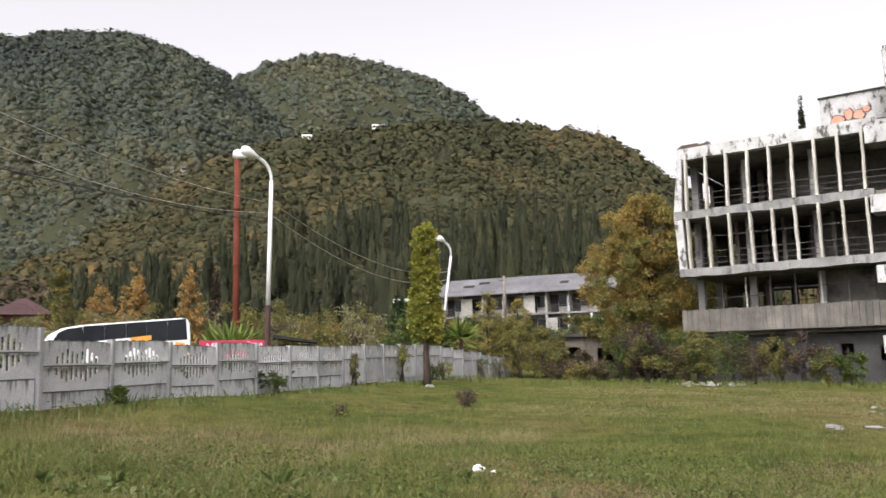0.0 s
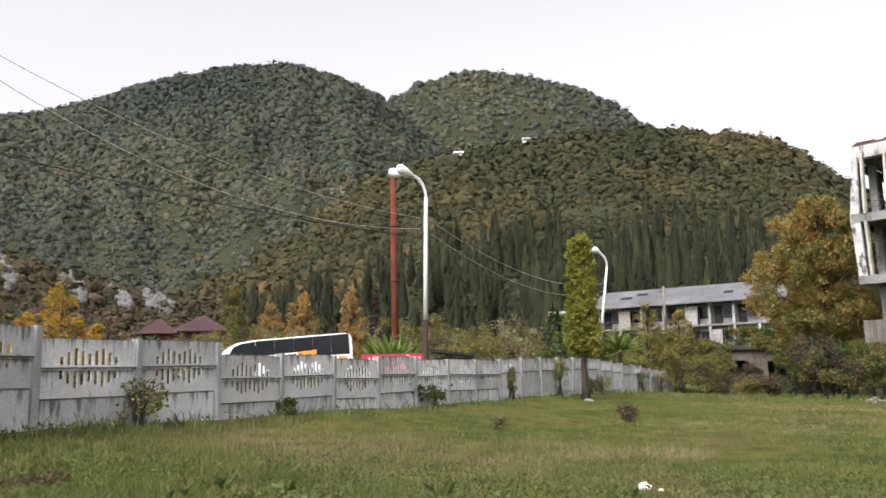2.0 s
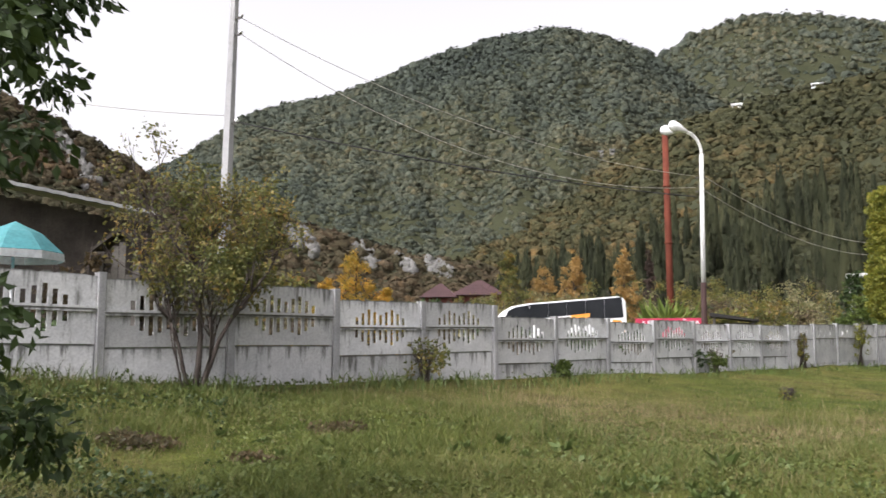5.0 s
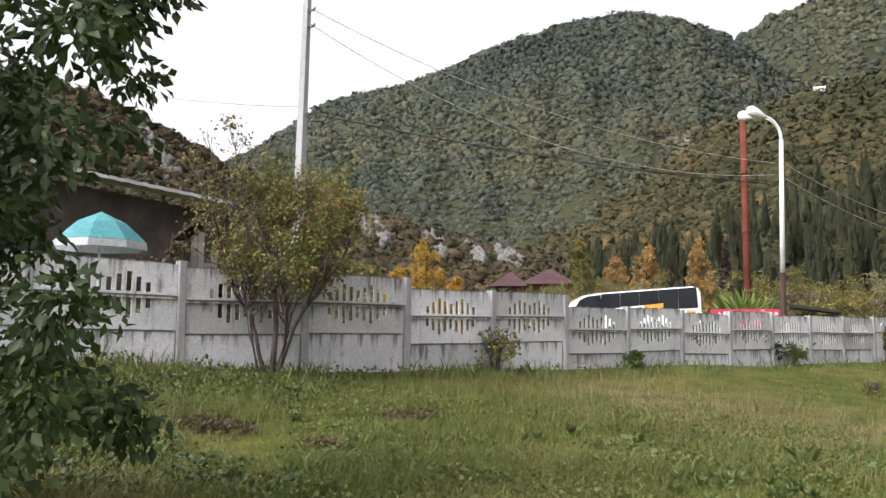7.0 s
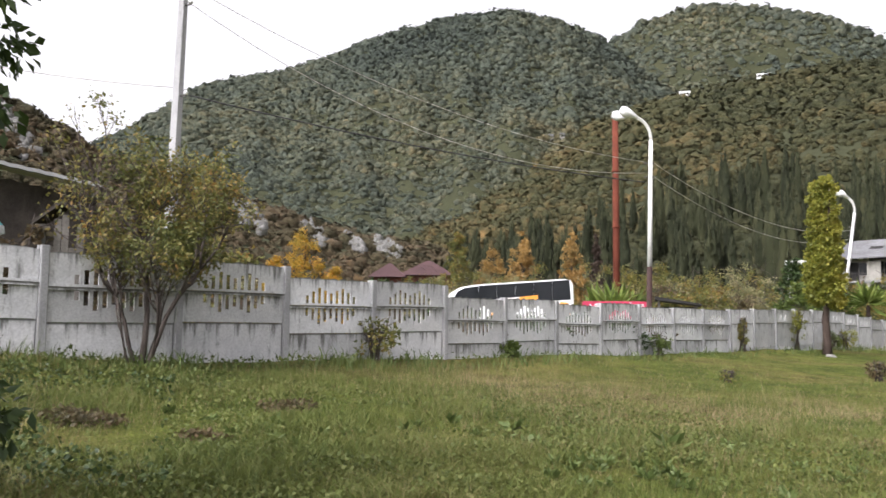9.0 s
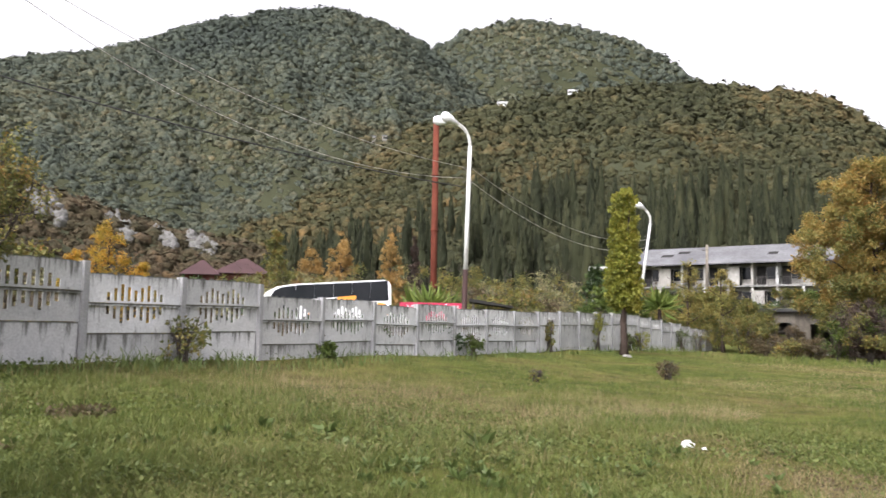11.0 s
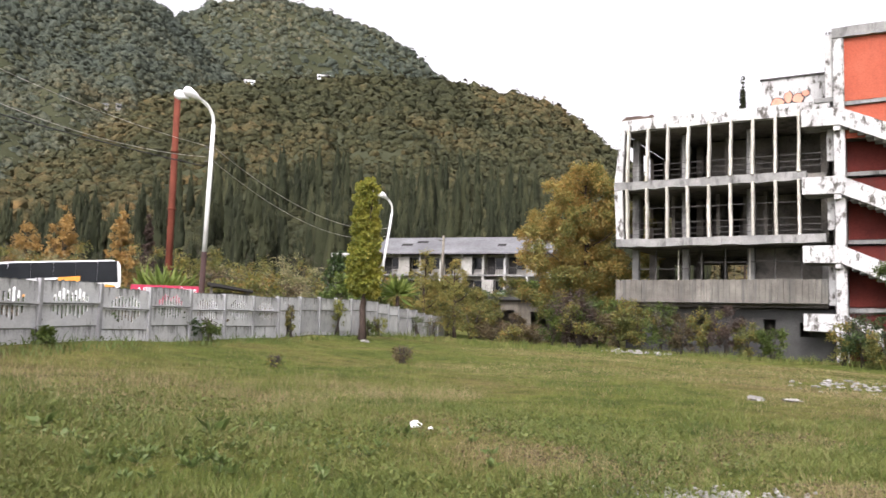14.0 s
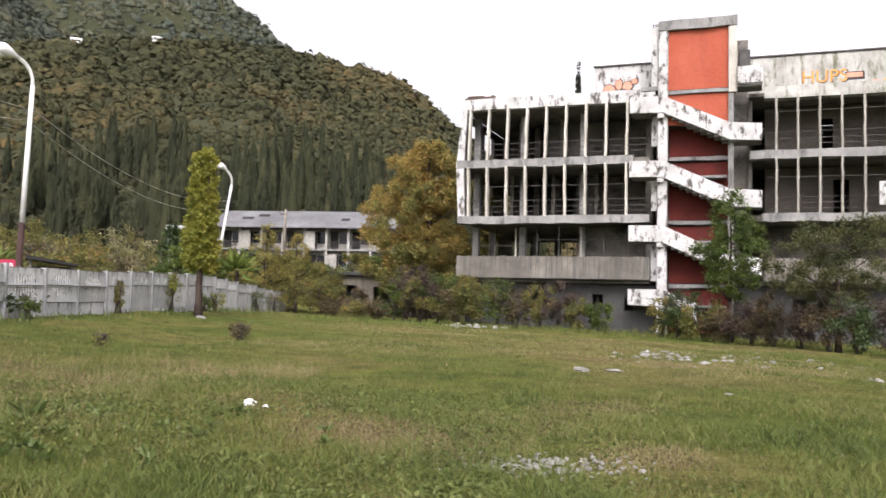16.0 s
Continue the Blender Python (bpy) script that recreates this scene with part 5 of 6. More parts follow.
for az, d, w, label in ((-10.35, 735, 9, "white"), (-5.3, 742, 11, "white"), (-19.6, 705, 7, "pale"), (-18.7, 715, 4, "pale")):
    x, y = spot(az, d)
    on = ridge_hill if label == "white" else main_hill
    z = float(on.z(np.array(radians(az)), np.array(float(d)))) + (7.5 if label == "white" else 3.2)
    far_house = empty("hillside_house", pose(x, y, z, 0, 0, -az), f"small {label} house among trees on the ridge", "house", "houses on the ridge")
    bx("wall", "whitetarp" if label == "white" else "plasterfar", far_house, -w / 2, w / 2, 0, 5, -6, 1.6, bev=0.1)
    bm = bmesh.new()
    prism(bm, [(-0.5, 1.6), (2.5, 3.2), (5.5, 1.6)], 0, -w / 2 - 0.4, w / 2 + 0.4)
    part("roof", bm, "whitetarp" if label == "white" else "slate", far_house)
    for i in range(3):
        bx("window", "busglass", far_house, -w / 2 + 1 + i * w / 3.4, -w / 2 + 2.4 + i * w / 3.4, -0.08, -0.01, -0.6, 0.8, bev=0)
for az in (4.9, 10.4):
    x, y = spot(az, 757)
    z = float(ridge_hill.z(np.array(radians(az)), np.array(757.0)))
    bm = bmesh.new()
    tube(bm, [(x, y, z - 2), (x, y, z + 17)], [0.3, 0.15], 6)
    tagged(part("antenna_mast", bm, "steel"), "thin steel antenna mast on the ridge", "mast", "masts on the ridge")

# ---- trees ----


def limbs(bm, base, top, r0, rng, count=7, spread=1.5, start=0.35, bend=0.12):
    """A tapered trunk and its boughs. Returns the boughs' ends."""
    base, top = Vector(base), Vector(top)
    h = (top - base).length
    pts = [base.lerp(top, i / 8) + Vector((rng.normal(0, bend * h * 0.05), rng.normal(0, bend * h * 0.05), 0)) * (i > 0) for i in range(9)]
    tube(bm, pts, [r0 * (1.25 if i == 0 else 1) * (1 - 0.82 * i / 8) for i in range(9)], 8)
    ends = []
    for k in range(count):
        t = start + (0.95 - start) * k / max(1, count - 1)
        p = base.lerp(top, t)
        a = rng.uniform(0, 2 * math.pi)
        out = spread * (1.1 - 0.6 * t) * rng.uniform(0.7, 1.1)
        e = p + Vector((math.cos(a) * out, math.sin(a) * out, out * rng.uniform(0.3, 0.9)))
        mid = p.lerp(e, 0.5) + Vector((0, 0, -0.08 * out))
        r = r0 * (1 - 0.82 * t) * 0.55
        tube(bm, [p, mid, e], [r, r * 0.7, r * 0.25], 6)
        ends.append(e)
    return ends


def tree(name, at, height, trunk_r, crown, leaves, leaf, mat, label, category="tree", seed=1, bark="bark", bough=6, spread=1.5, group="", parts=("trunk", "crown"), start=0.35, droop=0.3, inner=0.55, width=0.5):
    """crown: list of clumps (x, y, z, radius) from the tree's foot."""
    r = np.random.default_rng(seed)
    x, y = at
    root = empty(name, pose(x, y, gz(x, y)), label, category, group)
    bm = bmesh.new()
    limbs(bm, (0, 0, -0.2), (r.normal(0, 0.1), r.normal(0, 0.1), height * 0.9), trunk_r, r, bough, spread, start)
    part(parts[0], bm, bark, root)
    crown = np.array(crown, float)
    p, d = clump_points(r, crown[:, :3], crown[:, 3], leaves, inner)
    v, f = leaf_mesh(p, d, leaf, r, width, droop)
    arrays(parts[1], v, f, mat, root)
    return root


def heap(r, n, rx, rz, zc, rad, taper=0.0):
    """Clump centres through an egg, narrower towards the top by taper."""
    out = []
    while len(out) < n:
        x, y, z = r.uniform(-1, 1, 3)
        if x * x + y * y + z * z > 1:
            continue
        k = 1 - taper * (z + 1) / 2
        out.append((x * rx * k, y * rx * k, zc + z * rz, rad * r.uniform(0.6, 1.3)))
    return out


r = np.random.default_rng(21)
# the ivy column beside the fence
col = []
for i in range(46):
    t = i / 45
    wide = 0.62 * (0.55 + 0.75 * math.sin(min(1, t * 1.7 + 0.25) * math.pi * 0.62)) * (1 - 0.42 * t)
    a = i * 2.4
    col.append((wide * 0.62 * math.cos(a), wide * 0.62 * math.sin(a), 2.0 + 4.55 * t, 0.36 * r.uniform(0.8, 1.2) * (1 - 0.3 * t)))
tree("ivy_tree", (-1.5, 34.7), 6.4, 0.16, col, 16000, 0.105, "ivy", "slender dead trunk wrapped in yellow-green ivy", seed=3, bough=5, spread=0.5, width=0.8, droop=0.6)
# the autumn plane tree beside the building
tree("plane_tree", (12.7, 55.3), 12.3, 0.30, heap(r, 260, 5.5, 4.9, 7.4, 0.62, 0.42), 105000, 0.125, "plane", "broad plane tree with orange and green autumn leaves", seed=4, bough=14, spread=3.4, width=0.85, inner=0.1)
tree("tree", spot(15.6, 46.8), 3.0, 0.08, heap(r, 16, 1.5, 1.1, 1.7, 0.5), 5000, 0.17, "shrub", "olive-green young tree at the building's corner", seed=9, bough=9, spread=1.6)
q = np.random.default_rng(43)
cl = np.array(heap(q, 70, 4.4, 2.3, 3.0, 0.62))
p, d = clump_points(q, cl[:, :3], cl[:, 3], 32000, 0.1)
v, f = leaf_mesh(p, d, 0.12, q, 0.8, 0.3)
arrays("lower_crown", v, f, "shrub", bpy.data.objects["plane_tree"], "still green lower leaves")
# before the stair tower
tree("tree", (22.2, 34.5), 6.4, 0.15, heap(r, 100, 2.1, 2.6, 4.4, 0.36, 0.45), 20000, 0.11, "green", "slim green tree before the stair tower", seed=5, bough=12, spread=1.5, start=0.35, inner=0.05)
tree("tree", (23.3, 28.8), 5.4, 0.13, heap(r, 110, 2.9, 1.9, 3.7, 0.40), 24000, 0.10, "olive", "spreading olive-brown tree before the wing", seed=6, bough=14, spread=2.6, start=0.25, inner=0.05)
# the thin many-stemmed tree at the fence
x0, y0 = -9.61, 9.63
root = empty("small_tree", pose(x0, y0, gz(x0, y0)), "sparse many-stemmed small tree with olive and yellow leaves", "tree")
ends = []


def shoot(bm, p, d, length, rad, depth, q):
    """A bough that bends upwards, thins out and forks into finer ones."""
    pts, n = [p.copy()], 4
    for i in range(n):
        d = (d + Vector(q.normal(0, 0.16, 3)) + Vector((0, 0, 0.16))).normalized()
        pts.append(pts[-1] + d * (length / n))
    tube(bm, pts, [rad * (1 - 0.45 * i / n) for i in range(n + 1)], 7 if depth == 0 else (5 if depth == 1 else 3))
    if depth >= 2:
        ends.append(pts[-1])
        ends.append(pts[-2])
    if depth == 3:
        return
    for k in range((5, 5, 4)[depth]):
        at = pts[-1 - min(3, k // 2)] if k else pts[-1]
        wide = (0.36, 0.5, 0.65)[depth]
        e = (d + Vector(q.normal(0, wide, 3))).normalized()
        e.z = max(e.z, -0.15)
        shoot(bm, at, e, length * q.uniform(0.45, 0.72), rad * (0.55 if depth < 2 else 0.45), depth + 1, q)


for lean, go, size, length in ((0.02, 0.10, 0.052, 1.80), (0.30, 0.8, 0.042, 1.70), (0.22, -2.2, 0.036, 1.55), (0.36, 1.9, 0.030, 1.45), (0.45, 0.3, 0.028, 1.2), (0.5, -1.9, 0.022, 1.1)):
    bm = bmesh.new()
    start_at = Vector((0.12 * math.cos(go) * lean * 2, 0.12 * math.sin(go) * lean * 2, -0.1))
    shoot(bm, start_at, Vector((lean * math.cos(go), lean * math.sin(go), 1.0)).normalized(), length, size, 0, r)
    part("stem", bm, "greybark", root)
cen = np.array([e[:] for e in ends])
cen = cen[(cen[:, 2] > 1.1) & (cen[:, 2] < 4.05)]
rich = 0.68 * cen[:, 0] + 0.73 * cen[:, 1] + 0.55 * (cen[:, 2] - 2.0) > 0.1   # leafier on the far side and at the top
for pick, count in ((rich, 9500), (~rich, 2600)):
    p, d = clump_points(r, cen[pick], np.full(int(pick.sum()), 0.2), count, 0.1)
    v, f = leaf_mesh(p, d, 0.07, r, 0.5, 0.4)
    arrays("leaves", v, f, "shrub", root)
# the dark broadleaf tree close by
cr = []
for i in range(44):
    t = i / 43
    z = 0.45 + 4.6 * t
    w = 0.95 if z > 2.6 else (0.76 if z > 1.3 else 0.9)
    a = i * 2.4
    cr.append((0.12 + w * r.uniform(0.3, 1) * math.cos(a), 0.1 + w * r.uniform(0.3, 1) * math.sin(a), z, 0.34))
cr += [(0.5, 0.75, 3.1, 0.3), (0.62, 0.95, 3.3, 0.28), (0.45, 0.7, 3.6, 0.3), (0.6, 0.95, 3.7, 0.3), (0.5, 0.8, 0.75, 0.28), (0.55, 0.95, 0.6, 0.22), (0.3, 0.55, 1.0, 0.3), (0.45, 0.8, 4.1, 0.35), (0.5, 0.8, 2.35, 0.24), (0.55, 0.85, 2.7, 0.24)]
tree("broadleaf_tree", (-5.14, 2.98), 5.4, 0.09, cr, 11500, 0.095, "darkgreen", "young tree with dark drooping glossy leaves", seed=8, bough=16, spread=1.0, start=0.12, droop=1.0, inner=0.2, width=0.52)
# autumn trees beyond the fence
for az, d, h, w, mat, sd, label in ((-36.6, 48, 7.4, 2.1, "gold", 31, "golden-yellow autumn tree behind the fence"), (-38.6, 46, 5.2, 1.5, "gold", 32, "low golden autumn tree behind the fence"), (-34.6, 47, 4.6, 1.3, "gold", 36, "low golden autumn tree behind the fence"),
                                (-26.0, 75, 10.4, 2.2, "shrub", 33, "columnar ochre-green tree in autumn colour"), (-23.6, 77, 8.6, 2.9, "orangeleaf", 34, "rounded orange autumn tree"),
                                (-21.5, 75, 10.4, 2.3, "orangeleaf", 35, "pointed tree with thinning orange leaves"), (-18.1, 74, 10.2, 1.9, "orangeleaf", 37, "narrow orange autumn tree"),
                                (-16.4, 88, 11.4, 1.1, "purple", 38, "narrow dull purple tree before the cypresses"), (2.2, 57, 6.2, 2.0, "yellowgreen", 39, "thin yellowing tree beside the concrete pole"), (4.4, 55, 5.4, 1.8, "yellowgreen", 41, "thin yellowing tree beside the concrete pole"), (6.0, 56, 3.6, 1.6, "shrub", 40, "withered bushy tree near the outbuilding")):
    tree("autumn_tree", spot(az, d), h, 0.14, heap(r, 110, w * 1.08, h * 0.46, h * 0.54, w * 0.17, 0.78), 5200 if mat == "yellowgreen" else 8000, 0.17 if d > 60 else 0.10, mat, label, seed=sd, bough=9, spread=w, group="autumn trees", width=0.8, inner=0.1)

tree("cypress", spot(23.7, 70), 21.5, 0.12, [(0, 0, 10 + 0.15 * i, 0.55 - 0.0064 * i) for i in range(80)], 20000, 0.22, "cypress", "lone slender dark cypress behind the roof", seed=44, bough=3, spread=0.25)

# the cypress wood on the slope: fluted columns with loose sprays
pv, pf, base_i = [], [], 0
rc = np.random.default_rng(5)
SIDES, RINGS = 11, 15
for i in range(430):
    az = rc.uniform(-27, 21)
    d = rc.uniform(165, 330 if az > -17 else 235)
    a = radians(az)
    cx, cy = EYE[0] + d * math.sin(a), EYE[1] + d * math.cos(a)
    z = float(ridge_hill.z(np.array(a), np.array(d)))
    h, w = rc.uniform(9, 24) * (1.0 if az > -17 else 0.8), rc.uniform(1.2, 2.1)
    t = np.linspace(0, 1, RINGS)[:, None]
    prof = np.sin(np.clip(t * 0.80 + 0.20, 0, 1) * np.pi) ** 0.7 * (1 - 0.35 * t)
    flute = 1 + 0.22 * rc.normal(0, 1, (1, SIDES)) + 0.13 * rc.normal(0, 1, (RINGS, SIDES))
    th = np.linspace(0, 2 * np.pi, SIDES, endpoint=False)[None] + rc.uniform(0, 1) + 0.15 * rc.normal(0, 1, (RINGS, SIDES))
    rad = w * prof * flute
    v = np.stack([cx + rad * np.cos(th), cy + rad * np.sin(th), z - 1 + t * h + 0.35 * rc.normal(0, 1, (RINGS, SIDES))], -1).reshape(-1, 3)
    m, s = np.meshgrid(np.arange(RINGS - 1), np.arange(SIDES), indexing="ij")
    q0, q1 = m * SIDES + s, m * SIDES + (s + 1) % SIDES
    pf.append(np.concatenate([np.stack([q0, q1, q1 + SIDES], -1).reshape(-1, 3), np.stack([q0, q1 + SIDES, q0 + SIDES], -1).reshape(-1, 3)]) + base_i)
    pv.append(v)
    base_i += len(v)
    n = 60
    t = rc.random(n)
    rr_ = w * np.sin(np.clip(t * 0.80 + 0.20, 0, 1) * np.pi) ** 0.7 * (1 - 0.35 * t) * 0.95
    th = rc.uniform(0, 2 * np.pi, n)
    c = np.stack([cx + rr_ * np.cos(th), cy + rr_ * np.sin(th), z - 1 + t * h], -1)
    o = np.stack([np.cos(th), np.sin(th), 0 * th], -1)
    s = np.stack([-np.sin(th), np.cos(th), 0 * th], -1) * rc.uniform(0.15, 0.35, n)[:, None]
    tip = c + o * 0.3 + np.array([0, 0, 1]) * rc.uniform(1.2, 2.6, n)[:, None]
    vv = np.stack([c + s, c - s, c + o * 0.3, tip], 1).reshape(-1, 3)
    k = (np.arange(n) * 4)[:, None] + base_i
    pf.append(np.concatenate([k + [0, 2, 3], k + [2, 1, 3], k + [1, 0, 3]]))
    pv.append(vv)
    base_i += n * 4
tagged(arrays("cypress_wood", np.vstack(pv), np.vstack(pf), "cypress"), "dense dark wood of tall cypresses on the slope", "forest", kind="stuff")

# ---- bushes ----


def bush(at, h, w, mat, label, seed, leaves=1500, leaf=0.14, name="bush", group="", base=None):
    q = np.random.default_rng(seed)
    x, y = at
    root = empty(name, pose(x, y, gz(x, y) if base is None else base), label, "bush", group)
    for i in range(6):
        bm = bmesh.new()
        a, o = q.uniform(0, 6.28), q.uniform(0.2, 0.9) * w
        tube(bm, [(0.05 * i - 0.15, 0, -0.15), (math.cos(a) * o * 0.4, math.sin(a) * o * 0.4, h * 0.45), (math.cos(a) * o, math.sin(a) * o, h * q.uniform(0.7, 1.0))], [0.03, 0.02, 0.006], 5)
        for _ in range(6):
            t, a2, o2 = q.uniform(0.4, 1.0), q.uniform(0, 6.28), q.uniform(0.2, 0.5) * w
            e = Vector((math.cos(a) * o * t, math.sin(a) * o * t, h * 0.85 * t))
            tube(bm, [e, e + Vector((math.cos(a2) * o2, math.sin(a2) * o2, q.uniform(0.02, 0.14) * h))], [0.012, 0.004], 4)
        part("stem", bm, "greybark", root)
    cl = np.array(heap(q, 24, w * 0.85, h * 0.42, h * 0.5, w * 0.25))
    p, d = clump_points(q, cl[:, :3], cl[:, 3], int(leaves * 0.85), 0.1)
    keep = p[:, 2] > 0
    v, f = leaf_mesh(p[keep], d[keep], leaf, q, 0.6, 0.2)
    arrays("leaves", v, f, mat, root)
    return root


NAMES = {"shrub": "olive and yellow bush", "green": "fresh green bush", "brownleaf": "withered brown bush", "purple": "dull purple-brown bush", "darkgreen": "dark green bush", "gold": "golden autumn bush", "reed": "clump of pale dry reeds", "orangeleaf": "orange autumn bush", "yellowgreen": "thin yellowing bush", "palm": "clump of yellow-green sword leaves"}
SITES = ((8.6, 50, 1.1, 1.3, "shrub"), (9.9, 50, 1.3, 1.3, "brownleaf"), (11.2, 48, 2.6, 1.4, "green"), (12.0, 47, 3.4, 1.5, "purple"), (13.1, 46, 2.6, 1.4, "shrub"), (14.4, 46.5, 3.2, 1.5, "green"), (15.6, 46, 2.4, 1.4, "brownleaf"),
         (17.0, 45.5, 2.8, 1.4, "shrub"), (18.4, 45, 3.0, 1.3, "green"), (19.7, 45, 2.4, 1.3, "brownleaf"), (21.3, 45, 2.6, 1.2, "shrub"), (22.6, 44.5, 2.9, 1.2, "purple"), (23.8, 44.5, 2.2, 1.1, "shrub"), (25.4, 44, 1.8, 0.9, "green"),
         (29.6, 41, 2.4, 1.1, "shrub"), (30.6, 40.5, 2.7, 1.3, "darkgreen"), (32.2, 40, 2.2, 1.3, "shrub"), (33.6, 39.5, 1.6, 1.2, "brownleaf"), (35.2, 38.5, 1.9, 1.3, "purple"), (36.6, 37.5, 2.3, 1.3, "brownleaf"), (38.2, 36.5, 2.0, 1.2, "purple"), (39.8, 36, 2.2, 1.3, "brownleaf"), (41.4, 35.5, 2.4, 1.5, "darkgreen"), (43.5, 35, 2.3, 1.5, "purple"), (46.0, 35, 2.2, 1.5, "darkgreen"),
         (5.6, 53, 2.6, 1.5, "shrub"), (7.0, 53, 1.5, 1.5, "brownleaf"), (6.2, 59, 4.4, 1.6, "shrub"), (11.0, 57, 3.4, 1.4, "green"), (3.4, 58, 3.6, 2.0, "shrub"), (1.9, 62, 3.8, 2.0, "darkgreen"))
for i, (az, d, h, w, mat) in enumerate(SITES):
    bush(spot(az, d), h, w, mat, NAMES[mat] + " growing along the derelict buildings", 100 + i, 2600, 0.115, group="bushes by the buildings")
rb = random.Random(9)
KINDS = ["shrub", "reed", "yellowgreen", "green", "brownleaf", "reed", "shrub", "shrub", "yellowgreen"]
for i in range(46):
    az = -46 + 50.5 * i / 45 + rb.uniform(-0.5, 0.5)
    d = rb.uniform(50, 72)
    mat = rb.choice(KINDS)
    h = rb.uniform(3.4, 5.3) * (d / 60)
    bush(spot(az, d), h, rb.uniform(2.0, 3.2), mat, NAMES[mat] + " beyond the fence", 200 + i, 2600, 0.22, group="bushes beyond the fence")
for i in range(20):
    az = -28 + 22 * i / 19 + rb.uniform(-0.4, 0.4)
    d = rb.uniform(70, 80)
    mat = ("reed", "shrub", "yellowgreen", "reed", "shrub")[i % 5]
    bush(spot(az, d), rb.uniform(6.2, 8.0), rb.uniform(2.4, 3.2), mat, NAMES[mat] + " below the cypress wood", 800 + i, 3600, 0.17, group="bushes below the cypress wood")
for az, d, h, w, mat in ((8.4, 68.5, 5.4, 2.0, "shrub"), (9.8, 68, 5.0, 1.9, "green"), (11.2, 67, 5.6, 2.0, "shrub"), (12.9, 46.6, 3.5, 1.2, "purple"), (13.4, 47.2, 3.0, 1.2, "purple"), (8.2, 57.5, 1.9, 1.4, "brownleaf"), (7.0, 58, 2.8, 1.3, "shrub")):
    bush(spot(az, d), h, w, mat, NAMES[mat] + " round the outbuilding", int(850 + az * 10 + d), 8000 if d > 60 else 3600, 0.20 if d > 60 else 0.13, group="bushes round the outbuilding")
for i in range(22):
    az = -68 + 27 * i / 21
    d = rb.uniform(24, 40)
    mat = rb.choice(["shrub", "darkgreen", "green", "shrub", "brownleaf"])
    bush(spot(az, d), rb.uniform(2.8, 4.4), rb.uniform(1.5, 2.3), mat, NAMES[mat] + " behind the near fence", 300 + i, 1600, 0.2, group="bushes behind the near fence")
for i in range(44):
    az = -32 + 56 * i / 43 + rb.uniform(-0.6, 0.6)
    d = rb.uniform(88, 150)
    mat = rb.choice(["shrub", "darkgreen", "green", "shrub", "brownleaf", "darkgreen"])
    bush(spot(az, d), rb.uniform(4.0, 7.0), rb.uniform(3.0, 4.6), mat, NAMES[mat] + " at the foot of the slope", 400 + i, 1100, 0.55, group="bushes at the slope's foot", base=0.0)
for i in range(26):
    k = -5.5 + 1.05 * i
    if 3.8 < k < 4.9:
        continue
    mat = rb.choice(["darkgreen", "brownleaf"] if 4.8 < k < 11 else ["shrub", "darkgreen", "green", "brownleaf"])
    bush(fence_at(k, (-1.0 if 4.8 < k < 11 else -1.5) + rb.uniform(-0.2, 0.2)), rb.uniform(1.0, 1.2), 1.15, mat, NAMES[mat] + " close behind the fence", 700 + i, 2600 if 4.8 < k < 11 else 900, 0.12, group="bushes close behind the fence")
for i in range(8):
    k = 5.0 + 0.55 * i
    bush(fence_at(k, -1.9 + rb.uniform(-0.15, 0.15)), 1.3, 1.2, "darkgreen", "dark green bush crowding behind the fence", 900 + i, 2400, 0.13, group="bushes close behind the fence")
# sword-leaved plants above the sign
for az, d, tall in ((-15.4, 45, 1.9), (-16.3, 46.5, 1.9), (-14.5, 47, 1.9), (0.3, 50, 2.5)):
    x, y = spot(az, d)
    root = empty("yucca", pose(x, y, gz(x, y)), "yucca with a crown of yellow-green sword leaves", "plant", "yuccas")
    bm = bmesh.new()
    tube(bm, [(0, 0, -0.2), (0.05, 0, tall)], [0.14, 0.10], 8)
    part("trunk", bm, "bark", root)
    q = np.random.default_rng(int(d))
    n = 110
    dd = q.normal(0, 1, (n, 3))
    dd[:, 2] = np.abs(dd[:, 2]) * 0.9 - 0.15
    dd /= np.linalg.norm(dd, axis=1)[:, None]
    v, f = leaf_mesh(np.tile([[0.05, 0, tall + 0.1]], (n, 1)) + dd * 0.1, dd * 8, 1.6 if tall < 2 else 1.15, q, 0.09, 0.0)
    arrays("leaves", v, f, "palm", root)
for az in (-61.5, -54.6, -49.0):
    bush(spot(az, 16.6), 2.9 if az < -53 else 2.3, 1.1, "darkgreen" if az < -57 else "brownleaf", "dark bush crowding the old shed", int(650 - az), 1800, 0.12, group="bushes by the shed")
# plants on and along the fence
for k, off, h, w, mat in ((2.95, 0.22, 0.85, 0.55, "shrub"), (8.3, 0.35, 0.75, 0.4, "green"), (5.0, 0.15, 0.4, 0.25, "green"), (13.9, 0.15, 1.9, 0.42, "ivy"), (16.8, 0.2, 1.0, 0.5, "ivy"), (11.4, 0.1, 1.3, 0.25, "shrub"), (15.6, 0.4, 0.8, 0.5, "green"), (20.5, 0.4, 1.3, 0.7, "green"), (22.5, 0.4, 1.5, 0.8, "shrub"), (24.3, 0.5, 1.7, 0.9, "shrub")):
    bush(fence_at(k, off), h, w, mat, "small climbing plant against the concrete fence", int(500 + k * 10), 520, 0.09, group="plants along the fence")
bush((0.0, 23.4), 0.55, 0.30, "brownleaf", "dry dark weed standing in the meadow", 601, 260, 0.10)
bush((-2.9, 19.5), 0.30, 0.28, "shrub", "olive tuft of weed in the meadow", 602, 200, 0.06)
# ivy on the ruined frame
q = np.random.default_rng(77)
